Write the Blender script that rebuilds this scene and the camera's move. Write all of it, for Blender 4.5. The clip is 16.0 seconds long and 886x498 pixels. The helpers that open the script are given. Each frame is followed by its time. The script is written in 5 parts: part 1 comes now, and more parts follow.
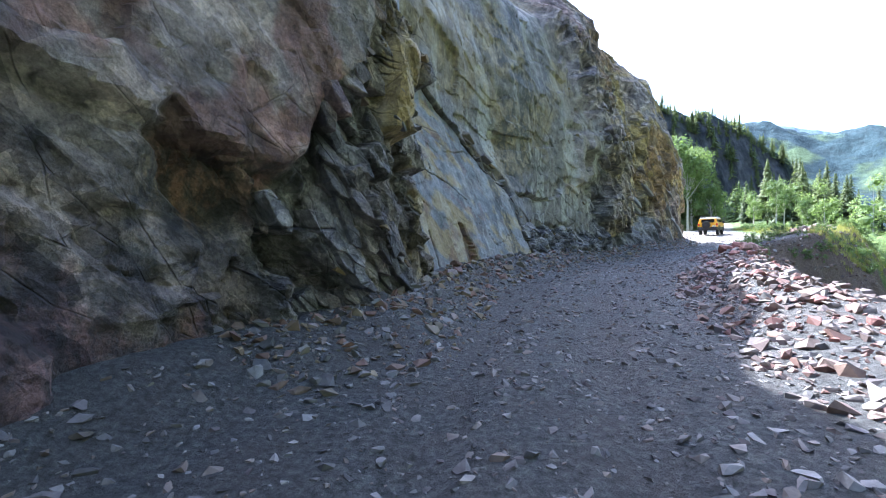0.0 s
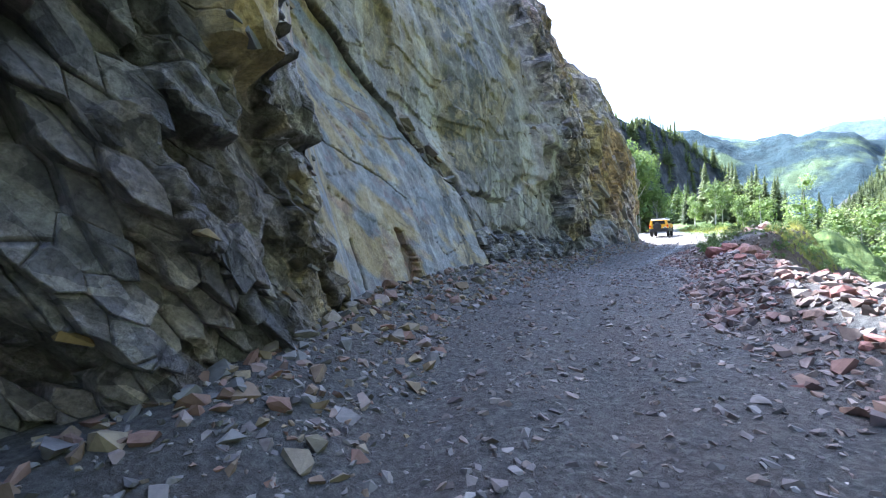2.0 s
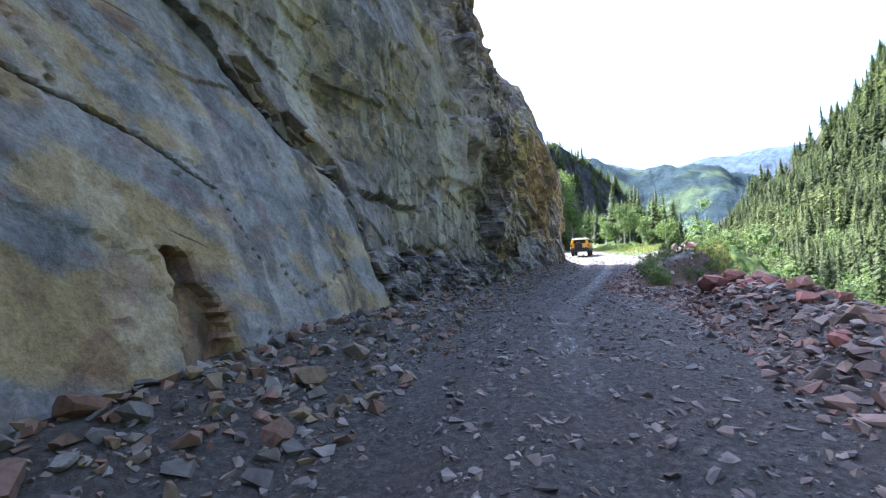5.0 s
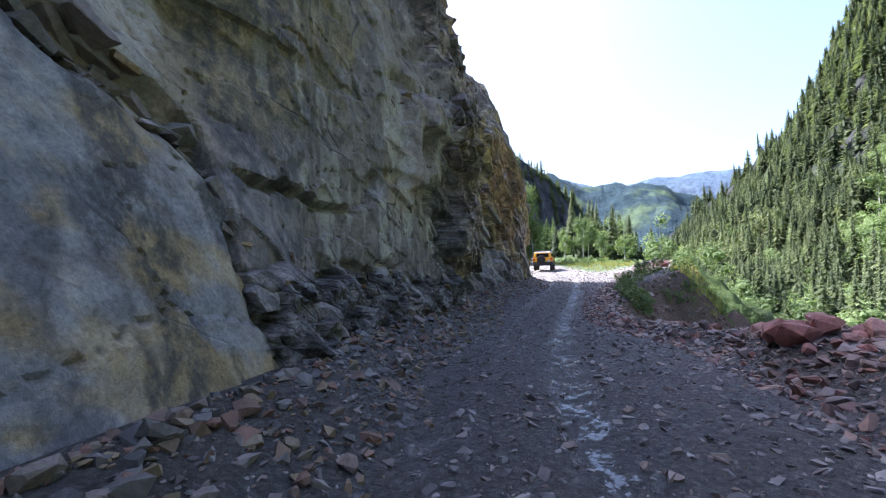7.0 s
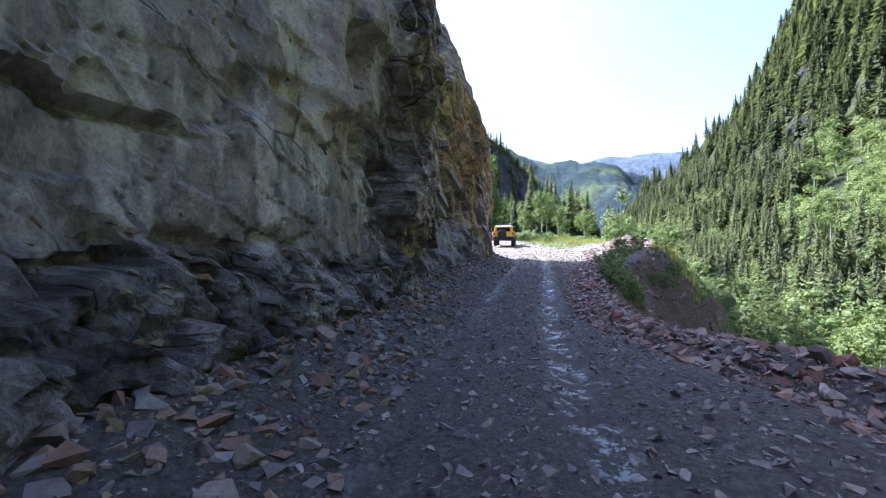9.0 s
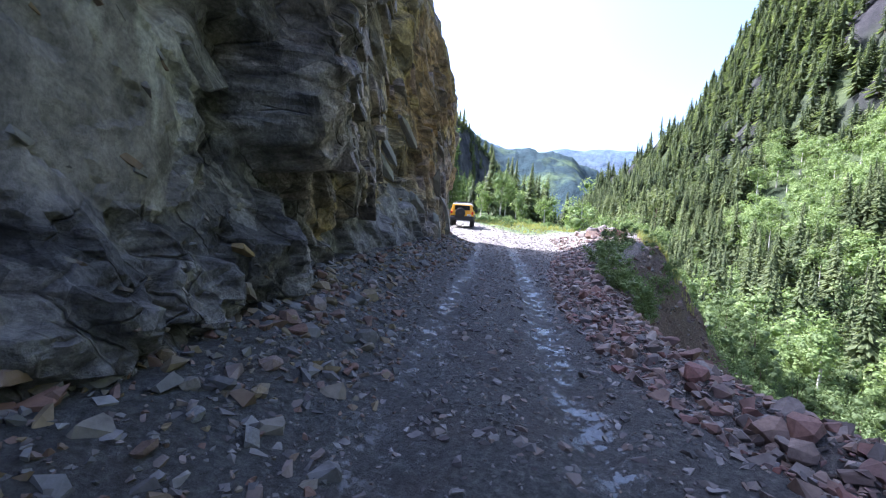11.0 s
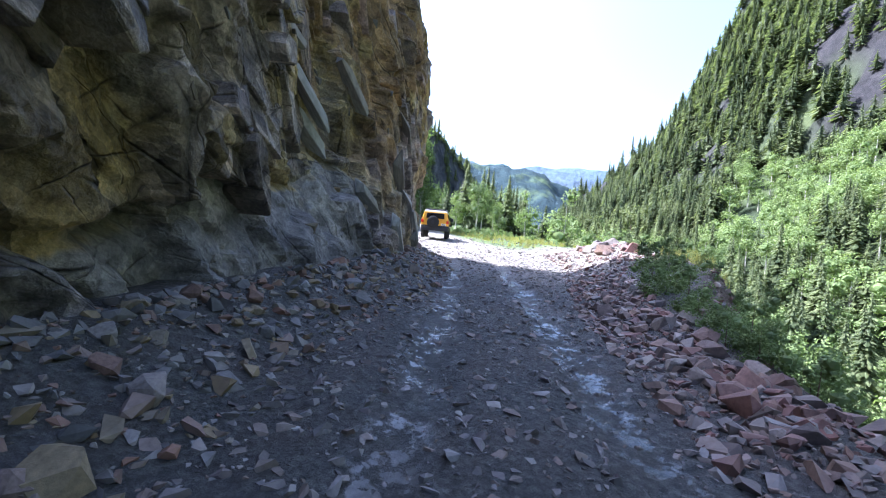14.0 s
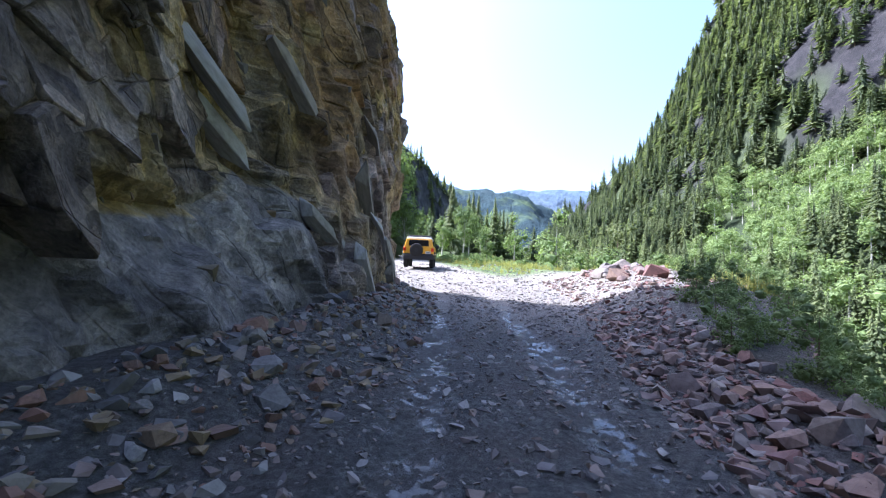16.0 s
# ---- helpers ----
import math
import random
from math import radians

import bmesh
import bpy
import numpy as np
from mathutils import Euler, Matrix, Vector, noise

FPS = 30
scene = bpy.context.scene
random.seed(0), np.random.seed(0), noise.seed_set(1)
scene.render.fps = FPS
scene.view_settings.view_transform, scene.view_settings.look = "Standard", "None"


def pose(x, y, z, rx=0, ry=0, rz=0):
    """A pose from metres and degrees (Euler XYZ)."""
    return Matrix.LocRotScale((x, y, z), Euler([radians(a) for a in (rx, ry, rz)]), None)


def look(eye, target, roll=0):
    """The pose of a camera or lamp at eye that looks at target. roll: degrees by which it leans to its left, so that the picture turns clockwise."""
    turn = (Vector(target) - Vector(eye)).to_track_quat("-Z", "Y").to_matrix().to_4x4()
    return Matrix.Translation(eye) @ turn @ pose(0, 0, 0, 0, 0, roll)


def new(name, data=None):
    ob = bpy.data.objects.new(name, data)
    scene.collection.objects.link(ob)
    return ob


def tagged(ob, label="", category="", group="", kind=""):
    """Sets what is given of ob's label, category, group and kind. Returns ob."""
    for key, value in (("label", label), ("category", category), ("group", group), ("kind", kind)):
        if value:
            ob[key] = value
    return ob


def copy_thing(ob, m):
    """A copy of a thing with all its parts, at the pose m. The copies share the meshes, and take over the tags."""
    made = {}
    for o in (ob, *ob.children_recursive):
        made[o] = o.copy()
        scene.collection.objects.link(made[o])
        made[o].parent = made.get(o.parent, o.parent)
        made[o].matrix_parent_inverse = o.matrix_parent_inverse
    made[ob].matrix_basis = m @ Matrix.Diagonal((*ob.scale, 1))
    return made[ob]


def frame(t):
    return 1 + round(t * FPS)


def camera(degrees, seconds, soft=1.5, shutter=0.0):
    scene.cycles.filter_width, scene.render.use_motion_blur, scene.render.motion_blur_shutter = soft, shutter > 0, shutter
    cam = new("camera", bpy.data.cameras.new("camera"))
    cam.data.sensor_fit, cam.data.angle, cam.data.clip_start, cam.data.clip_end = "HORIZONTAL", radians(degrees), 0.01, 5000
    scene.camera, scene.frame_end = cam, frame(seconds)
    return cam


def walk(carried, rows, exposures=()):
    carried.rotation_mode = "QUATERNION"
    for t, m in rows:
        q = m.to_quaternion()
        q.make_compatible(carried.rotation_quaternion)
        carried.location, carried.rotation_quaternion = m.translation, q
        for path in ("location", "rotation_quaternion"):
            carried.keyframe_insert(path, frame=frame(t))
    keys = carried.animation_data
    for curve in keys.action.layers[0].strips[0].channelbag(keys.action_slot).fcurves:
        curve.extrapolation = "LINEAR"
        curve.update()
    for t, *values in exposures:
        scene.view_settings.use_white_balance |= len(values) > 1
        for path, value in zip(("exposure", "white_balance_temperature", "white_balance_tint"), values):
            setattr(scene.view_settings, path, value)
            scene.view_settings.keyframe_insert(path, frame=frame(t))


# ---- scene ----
cam = camera(92.8, 16.0, soft=1.15)
METRES, EYE, TILT, LEAN, TURN = 28.0, 1.4, 0.0, 0.0, 0.0
ROWS = [
    (0.0, 0.0, 0.0, 0.0, 0.0, 0.0, -0.0),
    (0.5, 0.0045, 0.0274, 0.0012, -1.48, 0.2, 1.56),
    (1.0, 0.0075, 0.0552, 0.0007, -3.58, -0.36, 1.07),
    (1.5, 0.0105, 0.0805, 0.0025, -5.07, 0.49, 0.36),
    (2.0, 0.017, 0.1074, 0.004, -6.3, 0.99, 1.78),
    (2.5, 0.0231, 0.1357, 0.0049, -7.32, 1.1, 2.11),
    (3.0, 0.0299, 0.1635, 0.0054, -9.28, 1.73, 1.89),
    (3.5, 0.038, 0.19, 0.008, -11.47, 2.19, 1.88),
    (4.0, 0.0472, 0.2163, 0.0104, -13.66, 2.67, 2.31),
    (6.5, 0.1021, 0.3557, 0.0235, -21.29, 3.97, 1.4),
    (7.0, 0.1155, 0.3832, 0.0271, -22.86, 4.25, 1.29),
    (7.5, 0.1305, 0.4119, 0.0286, -24.5, 4.02, 1.45),
    (8.0, 0.147, 0.4434, 0.0324, -26.22, 3.56, 1.07),
    (8.5, 0.1647, 0.4761, 0.0331, -27.2, 1.93, 0.9),
    (9.0, 0.1839, 0.5091, 0.0333, -28.85, 0.49, 0.33),
    (9.5, 0.2053, 0.5425, 0.0349, -30.26, -0.4, 0.29),
    (10.0, 0.2267, 0.5782, 0.0349, -31.98, -1.27, -1.95),
    (12.5, 0.3428, 0.7328, 0.0282, -37.56, -2.88, -4.33),
    (13.0, 0.3601, 0.7551, 0.0292, -37.99, -2.09, -4.28),
    (13.5, 0.3777, 0.7769, 0.0297, -38.31, -0.96, -4.1),
    (14.0, 0.3931, 0.7979, 0.0304, -38.83, -0.05, -5.25),
    (14.5, 0.4082, 0.817, 0.0326, -39.15, 1.17, -5.29),
    (15.0, 0.4248, 0.8354, 0.0337, -39.37, 1.6, -4.42),
    (15.5, 0.4409, 0.8531, 0.0358, -39.8, 2.45, -3.46),
    (16.0, 0.4561, 0.8693, 0.0386, -40.45, 3.61, -2.52),
]
walk(cam, [(t, pose(0, 0, EYE, TILT, LEAN, TURN) @ pose(METRES * x, METRES * y, METRES * z, 90 + pitch, roll, yaw)) for t, x, y, z, yaw, pitch, roll in ROWS], [(0.0, 2.65, 5250, 14), (2.0, 2.8, 5300, 15), (4.2, 2.6, 5400, 16), (6.5, 1.87, 5450, 21), (9.0, 1.84, 5450, 23), (10.2, 1.92, 5400, 23), (12.5, 2.27, 5300, 19), (14.0, 2.2, 5250, 19), (16.0, 1.92, 5250, 20)])

# ---- world, sun ----
SUN_AZ, SUN_EL = -30.0, 49.0
world = bpy.data.worlds.new("sky")
scene.world = world
world.use_nodes = True
wn = world.node_tree
sky = wn.nodes.new("ShaderNodeTexSky")
sky.sky_type = "NISHITA"
sky.sun_disc = False
sky.sun_elevation = radians(SUN_EL)
sky.sun_rotation = radians(SUN_AZ)
sky.air_density, sky.dust_density, sky.ozone_density = 1.0, 4.0, 1.2
wn.links.new(sky.outputs[0], wn.nodes["Background"].inputs[0])
wn.nodes["Background"].inputs[1].default_value = 0.15
sun = new("sun", bpy.data.lights.new("sun", "SUN"))
sun.data.energy, sun.data.angle, sun.data.color = 4.5, radians(0.5), (1.0, 0.95, 0.86)
sd = Vector((math.sin(radians(SUN_AZ)) * math.cos(radians(SUN_EL)), math.cos(radians(SUN_AZ)) * math.cos(radians(SUN_EL)), math.sin(radians(SUN_EL))))
sun.matrix_world = look(sd * 200, (0, 0, 0))

# ---- materials ----


def material(name, rough=0.8, spec=0.3, metal=0.0):
    m = bpy.data.materials.new(name)
    m.use_nodes = True
    b = m.node_tree.nodes["Principled BSDF"]
    b.inputs["Roughness"].default_value = rough
    b.inputs["Specular IOR Level"].default_value = spec
    b.inputs["Metallic"].default_value = metal
    return m, m.node_tree.nodes, m.node_tree.links, b


def node(ns, kind, **kw):
    n = ns.new(kind)
    for k, v in kw.items():
        n.inputs[k.replace("_", " ")].default_value = v
    return n


def ramp(ns, ls, fac, stops):
    r = ns.new("ShaderNodeValToRGB")
    e = r.color_ramp.elements
    while len(e) < len(stops):
        e.new(0.5)
    for el, (p, c) in zip(e, stops):
        el.position = p
        el.color = (*c, 1)
    ls.new(fac, r.inputs[0])
    return r.outputs[0]


def mix(ns, ls, fac, a, b, mode="MIX"):
    m = ns.new("ShaderNodeMix")
    m.data_type = "RGBA"
    m.blend_type = mode
    for s, v in ((m.inputs[0], fac), (m.inputs[6], a), (m.inputs[7], b)):
        if isinstance(v, (int, float)):
            s.default_value = v
        elif isinstance(v, tuple):
            s.default_value = (*v, 1)
        else:
            ls.new(v, s)
    return m.outputs[2]


def noise_out(ns, ls, vec, scale, detail=6.0, rough=0.6, dist=0.0):
    n = node(ns, "ShaderNodeTexNoise", Scale=scale, Detail=detail, Roughness=rough, Distortion=dist)
    ls.new(vec, n.inputs["Vector"])
    return n.outputs[0]


def bump(ns, ls, height, bsdf, strength, dist):
    b = node(ns, "ShaderNodeBump", Strength=strength, Distance=dist)
    ls.new(height, b.inputs["Height"])
    ls.new(b.outputs[0], bsdf.inputs["Normal"])
    return b


def coords(ns, ls, scale=None, rot=None):
    tc = ns.new("ShaderNodeTexCoord")
    if scale is None:
        return tc.outputs["Object"]
    mp = ns.new("ShaderNodeMapping")
    mp.inputs["Scale"].default_value = scale
    if rot:
        mp.inputs["Rotation"].default_value = rot
    ls.new(tc.outputs["Object"], mp.inputs[0])
    return mp.outputs[0]


def attr(ns, name):
    a = ns.new("ShaderNodeAttribute")
    a.attribute_name = name
    return a.outputs["Fac"]


def rock_material():
    m, ns, ls, b = material("cliff_rock", 0.62, 0.4)
    v = coords(ns, ls)
    big = noise_out(ns, ls, v, 0.55, 5, 0.55)
    mid = noise_out(ns, ls, v, 3.0, 8, 0.68, 0.4)
    fine = noise_out(ns, ls, v, 22.0, 8, 0.7)
    grey = ramp(ns, ls, mid, [(0.3, (0.075, 0.069, 0.066)), (0.46, (0.195, 0.18, 0.17)), (0.6, (0.3, 0.277, 0.256)), (0.78, (0.43, 0.395, 0.36))])
    brown = ramp(ns, ls, mid, [(0.3, (0.1, 0.077, 0.068)), (0.45, (0.32, 0.256, 0.225)), (0.6, (0.46, 0.375, 0.328)), (0.8, (0.57, 0.48, 0.42))])
    ochre = ramp(ns, ls, mid, [(0.3, (0.16, 0.105, 0.04)), (0.5, (0.34, 0.25, 0.092)), (0.75, (0.48, 0.37, 0.17))])
    blue = ramp(ns, ls, mid, [(0.3, (0.11, 0.125, 0.138)), (0.5, (0.23, 0.252, 0.27)), (0.78, (0.4, 0.42, 0.42))])
    red = ramp(ns, ls, mid, [(0.3, (0.12, 0.035, 0.028)), (0.6, (0.27, 0.1, 0.08)), (0.8, (0.38, 0.19, 0.15))])
    c = mix(ns, ls, attr(ns, "brown"), grey, brown)
    c = mix(ns, ls, attr(ns, "blue"), c, blue)
    c = mix(ns, ls, attr(ns, "ochre"), c, ochre)
    c = mix(ns, ls, attr(ns, "red"), c, red)
    # pale mineral streaks and dark water stains that run down the face, and painted shade, in blotches
    bt = noise_out(ns, ls, coords(ns, ls, (1, 1, 0.55)), 4.5, 8, 0.72)
    for name, tone, lo in (("streak", (0.52, 0.505, 0.455), 0.36), ("stain_shade", (0.06, 0.062, 0.06), 0.38)):
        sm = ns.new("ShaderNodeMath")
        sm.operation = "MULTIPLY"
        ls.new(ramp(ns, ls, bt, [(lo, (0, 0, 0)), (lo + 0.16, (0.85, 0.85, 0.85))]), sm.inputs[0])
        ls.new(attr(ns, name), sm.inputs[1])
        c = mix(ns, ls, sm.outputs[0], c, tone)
    # cracks and soil in the joints
    c = mix(ns, ls, attr(ns, "joint"), c, (0.035, 0.027, 0.02))
    # hairline fractures along the beds, at two sizes, only where the rock is split
    wob = ns.new("ShaderNodeVectorMath")
    wob.operation = "MULTIPLY_ADD"
    wn_ = node(ns, "ShaderNodeTexNoise", Scale=1.5, Detail=4.0)
    ls.new(v, wn_.inputs["Vector"])
    ls.new(wn_.outputs["Color"], wob.inputs[0])
    wob.inputs[1].default_value = (0.1, 0.1, 0.1)
    ls.new(v, wob.inputs[2])
    lines = []

    def mapped(vec, **kw):
        mp = ns.new("ShaderNodeMapping")
        for k, x in kw.items():
            mp.inputs[k].default_value = x
        ls.new(vec, mp.inputs[0])
        return mp.outputs[0]

    along = mapped(wob.outputs[0], Rotation=(0, 0, radians(-53.13)))
    split = ramp(ns, ls, attr(ns, "plane"), [(0.4, (0.9, 0.9, 0.9)), (0.97, (0.12, 0.12, 0.12))])
    # long joints that follow the dip, steeper ones that cut them, and short cross breaks
    for tilt, scale, width, lo in ((-30, (0.22, 0.3, 0.8), 0.012, 0.54), (-36, (0.6, 0.5, 2.3), 0.022, 0.54), (-62, (0.4, 0.4, 1.5), 0.02, 0.52), (-58, (1.3, 0.8, 3.2), 0.03, 0.57), (35, (0.7, 0.5, 1.6), 0.02, 0.56)):
        vo = ns.new("ShaderNodeTexVoronoi")
        vo.feature = "DISTANCE_TO_EDGE"
        vo.inputs["Scale"].default_value = 1.0
        ls.new(mapped(mapped(along, Rotation=(0, radians(tilt), 0)), Scale=scale), vo.inputs["Vector"])
        ln = ramp(ns, ls, vo.outputs["Distance"], [(0.0, (1, 1, 1)), (width, (0, 0, 0))])
        where = ramp(ns, ls, noise_out(ns, ls, v, 0.3 + 0.25 * scale[2], 3), [(lo, (0, 0, 0)), (lo + 0.08, (1, 1, 1))])
        ln = mix(ns, ls, 1.0, ln, where, "MULTIPLY")
        if scale[2] > 1.0:
            ln = mix(ns, ls, 1.0, ln, split, "MULTIPLY")
        c = mix(ns, ls, mix(ns, ls, 1.0, ln, (0.8, 0.8, 0.8), "MULTIPLY"), c, (0.022, 0.019, 0.016))
        lines.append(ln)
    # chips and flakes: each has its own tone and faces
    rough = ramp(ns, ls, attr(ns, "plane"), [(0.4, (1, 1, 1)), (0.75, (0.5, 0.5, 0.5)), (1.0, (0.1, 0.1, 0.1))])
    chips = []
    for tilt, scale, k in ((-52, (1.1, 1.1, 2.4), 0.75), (-38, (2.9, 2.9, 6.2), 0.6)):
        vo = ns.new("ShaderNodeTexVoronoi")
        vo.distance = "CHEBYCHEV"
        vo.inputs["Scale"].default_value = 1.0
        ls.new(mapped(mapped(along, Rotation=(0, radians(tilt), 0.3)), Scale=scale), vo.inputs["Vector"])
        tone = ramp(ns, ls, vo.outputs["Color"], [(0.25, (0.45, 0.45, 0.47)), (0.5, (0.95, 0.95, 0.95)), (0.75, (1.5, 1.48, 1.44))])
        c = mix(ns, ls, mix(ns, ls, 1.0, rough, (k, k, k), "MULTIPLY"), c, mix(ns, ls, 1.0, c, tone, "MULTIPLY"))
        chips.append(mix(ns, ls, 1.0, mix(ns, ls, 1.0, vo.outputs["Distance"], rough, "MULTIPLY"), (1.9 * k, 1.9 * k, 1.9 * k), "MULTIPLY"))
    while len(lines) > 1:
        lines.append(mix(ns, ls, 1.0, lines.pop(0), lines.pop(0), "ADD"))
    spk = ramp(ns, ls, fine, [(0.3, (0.4, 0.4, 0.4)), (0.48, (0.95, 0.95, 0.95)), (0.72, (1.6, 1.58, 1.52))])
    calm = ramp(ns, ls, attr(ns, "plane"), [(0.3, (0.85, 0.85, 0.85)), (0.95, (0.6, 0.6, 0.6))])
    c = mix(ns, ls, calm, c, spk, "MULTIPLY")
    ls.new(c, b.inputs["Base Color"])
    rr = ramp(ns, ls, big, [(0.3, (0.45, 0.45, 0.45)), (0.7, (0.8, 0.8, 0.8))])
    ls.new(rr, b.inputs["Roughness"])
    ad = ns.new("ShaderNodeMath")
    ad.operation = "ADD"
    ls.new(mid, ad.inputs[0])
    ls.new(fine, ad.inputs[1])
    sb = ns.new("ShaderNodeMath")
    sb.operation = "SUBTRACT"
    ls.new(ad.outputs[0], sb.inputs[0])
    ls.new(lines[0], sb.inputs[1])
    hs = ns.new("ShaderNodeMath")
    hs.operation = "ADD"
    ls.new(sb.outputs[0], hs.inputs[0])
    ls.new(mix(ns, ls, 1.0, chips[0], chips[1], "ADD"), hs.inputs[1])
    bp = bump(ns, ls, hs.outputs[0], b, 0.8, 0.09)
    ls.new(ramp(ns, ls, attr(ns, "plane"), [(0.3, (1, 1, 1)), (0.95, (0.42, 0.42, 0.42))]), bp.inputs["Strength"])
    return m


def stone_material(name, tones, wet=False):
    m, ns, ls, b = material(name, 0.7, 0.4)
    oi = ns.new("ShaderNodeObjectInfo")
    ge = ns.new("ShaderNodeNewGeometry")
    ad = ns.new("ShaderNodeMath")
    ad.operation = "ADD"
    ls.new(oi.outputs["Random"], ad.inputs[0])
    ls.new(ge.outputs["Random Per Island"], ad.inputs[1])
    fr = ns.new("ShaderNodeMath")
    fr.operation = "FRACT"
    ls.new(ad.outputs[0], fr.inputs[0])
    r = ns.new("ShaderNodeValToRGB")
    r.color_ramp.interpolation = "LINEAR"
    e = r.color_ramp.elements
    while len(e) < len(tones):
        e.new(0.5)
    for i, (el, c) in enumerate(zip(e, tones)):
        el.position = i / (len(tones) - 1)
        el.color = (*c, 1)
    ls.new(fr.outputs[0], r.inputs[0])
    v = coords(ns, ls)
    n1 = noise_out(ns, ls, v, 7.0, 8, 0.65)
    n2 = noise_out(ns, ls, v, 45.0, 5, 0.6)
    k = ramp(ns, ls, n1, [(0.3, (0.5, 0.48, 0.46)), (0.55, (1, 1, 1)), (0.8, (1.4, 1.38, 1.32))])
    c = mix(ns, ls, 0.85, r.outputs[0], k, "MULTIPLY")
    ls.new(c, b.inputs["Base Color"])
    bump(ns, ls, n2, b, 0.4, 0.01)
    if wet:
        w = ramp(ns, ls, attr(ns, "wet"), [(0.2, (0.75, 0.75, 0.75)), (0.8, (0.12, 0.12, 0.12))])
        ls.new(w, b.inputs["Roughness"])
    return m


def ground_material():
    m, ns, ls, b = material("ground_soil", 0.85, 0.3)
    v = coords(ns, ls)
    n0 = noise_out(ns, ls, v, 0.06, 6, 0.6)
    n1 = noise_out(ns, ls, v, 1.3, 8, 0.65)
    n2 = noise_out(ns, ls, v, 16.0, 8, 0.72)
    gravel = ramp(ns, ls, n2, [(0.28, (0.03, 0.031, 0.03)), (0.48, (0.083, 0.084, 0.08)), (0.62, (0.146, 0.145, 0.136)), (0.8, (0.255, 0.255, 0.242))])
    gravel = mix(ns, ls, ramp(ns, ls, n1, [(0.4, (0, 0, 0)), (0.7, (0.35, 0.35, 0.35))]), gravel, (0.12, 0.09, 0.075))
    soil = ramp(ns, ls, n2, [(0.3, (0.055, 0.038, 0.03)), (0.55, (0.15, 0.105, 0.08)), (0.8, (0.28, 0.215, 0.165))])
    grass = ramp(ns, ls, n1, [(0.3, (0.03, 0.055, 0.015)), (0.5, (0.085, 0.13, 0.03)), (0.72, (0.19, 0.23, 0.06))])
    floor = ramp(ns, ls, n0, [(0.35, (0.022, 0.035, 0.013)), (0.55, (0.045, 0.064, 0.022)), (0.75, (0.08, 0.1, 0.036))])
    rock = ramp(ns, ls, noise_out(ns, ls, v, 0.3, 12, 0.8), [(0.36, (0.005, 0.005, 0.006)), (0.5, (0.014, 0.013, 0.016)), (0.68, (0.042, 0.038, 0.04))])
    # the sunlit stretch of road gets its brightness painted in as paler gravel
    gravel = mix(ns, ls, attr(ns, "sun_pale"), gravel, mix(ns, ls, 0.6, gravel, (0.36, 0.32, 0.27)))
    c = mix(ns, ls, attr(ns, "soil"), gravel, soil)
    c = mix(ns, ls, attr(ns, "grass"), c, grass)
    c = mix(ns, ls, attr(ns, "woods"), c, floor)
    c = mix(ns, ls, attr(ns, "rock"), c, rock)
    # the tyre tracks are wet and darker in their low spots
    low = ramp(ns, ls, noise_out(ns, ls, v, 6.0, 7, 0.75), [(0.5, (0, 0, 0)), (0.54, (1, 1, 1))])
    damp = mix(ns, ls, 1.0, attr(ns, "wet"), low, "MULTIPLY")
    c = mix(ns, ls, damp, c, mix(ns, ls, 1.0, c, (0.55, 0.57, 0.58), "MULTIPLY"))
    ls.new(c, b.inputs["Base Color"])
    w = ramp(ns, ls, damp, [(0.15, (0.85, 0.85, 0.85)), (0.6, (0.06, 0.06, 0.06))])
    ls.new(w, b.inputs["Roughness"])
    bp = bump(ns, ls, n2, b, 1.0, 0.1)
    ls.new(ramp(ns, ls, damp, [(0.2, (1, 1, 1)), (0.7, (0.12, 0.12, 0.12))]), bp.inputs["Strength"])
    return m


def leaf_material(name, dark, light, trans=0.35):
    m, ns, ls, b = material(name, 0.6, 0.25)
    ge = ns.new("ShaderNodeNewGeometry")
    oi = ns.new("ShaderNodeObjectInfo")
    n1 = noise_out(ns, ls, ge.outputs["Position"], 0.22, 4, 0.6)
    ad = ns.new("ShaderNodeMath")
    ad.operation = "MULTIPLY_ADD"
    ls.new(ge.outputs["Random Per Island"], ad.inputs[0])
    ad.inputs[1].default_value = 0.24
    ls.new(n1, ad.inputs[2])
    a2 = ns.new("ShaderNodeMath")
    a2.operation = "MULTIPLY_ADD"
    ls.new(oi.outputs["Random"], a2.inputs[0])
    a2.inputs[1].default_value = 0.3
    ls.new(ad.outputs[0], a2.inputs[2])
    c = ramp(ns, ls, a2.outputs[0], [(0.38, dark), (0.95, light)])
    ls.new(c, b.inputs["Base Color"])
    tr = ns.new("ShaderNodeBsdfTranslucent")
    ls.new(mix(ns, ls, 1.0, c, (1.2, 1.25, 0.75), "MULTIPLY"), tr.inputs[0])
    ms = ns.new("ShaderNodeMixShader")
    ms.inputs[0].default_value = trans
    ls.new(b.outputs[0], ms.inputs[1])
    ls.new(tr.outputs[0], ms.inputs[2])
    ls.new(ms.outputs[0], ns["Material Output"].inputs[0])
    return m


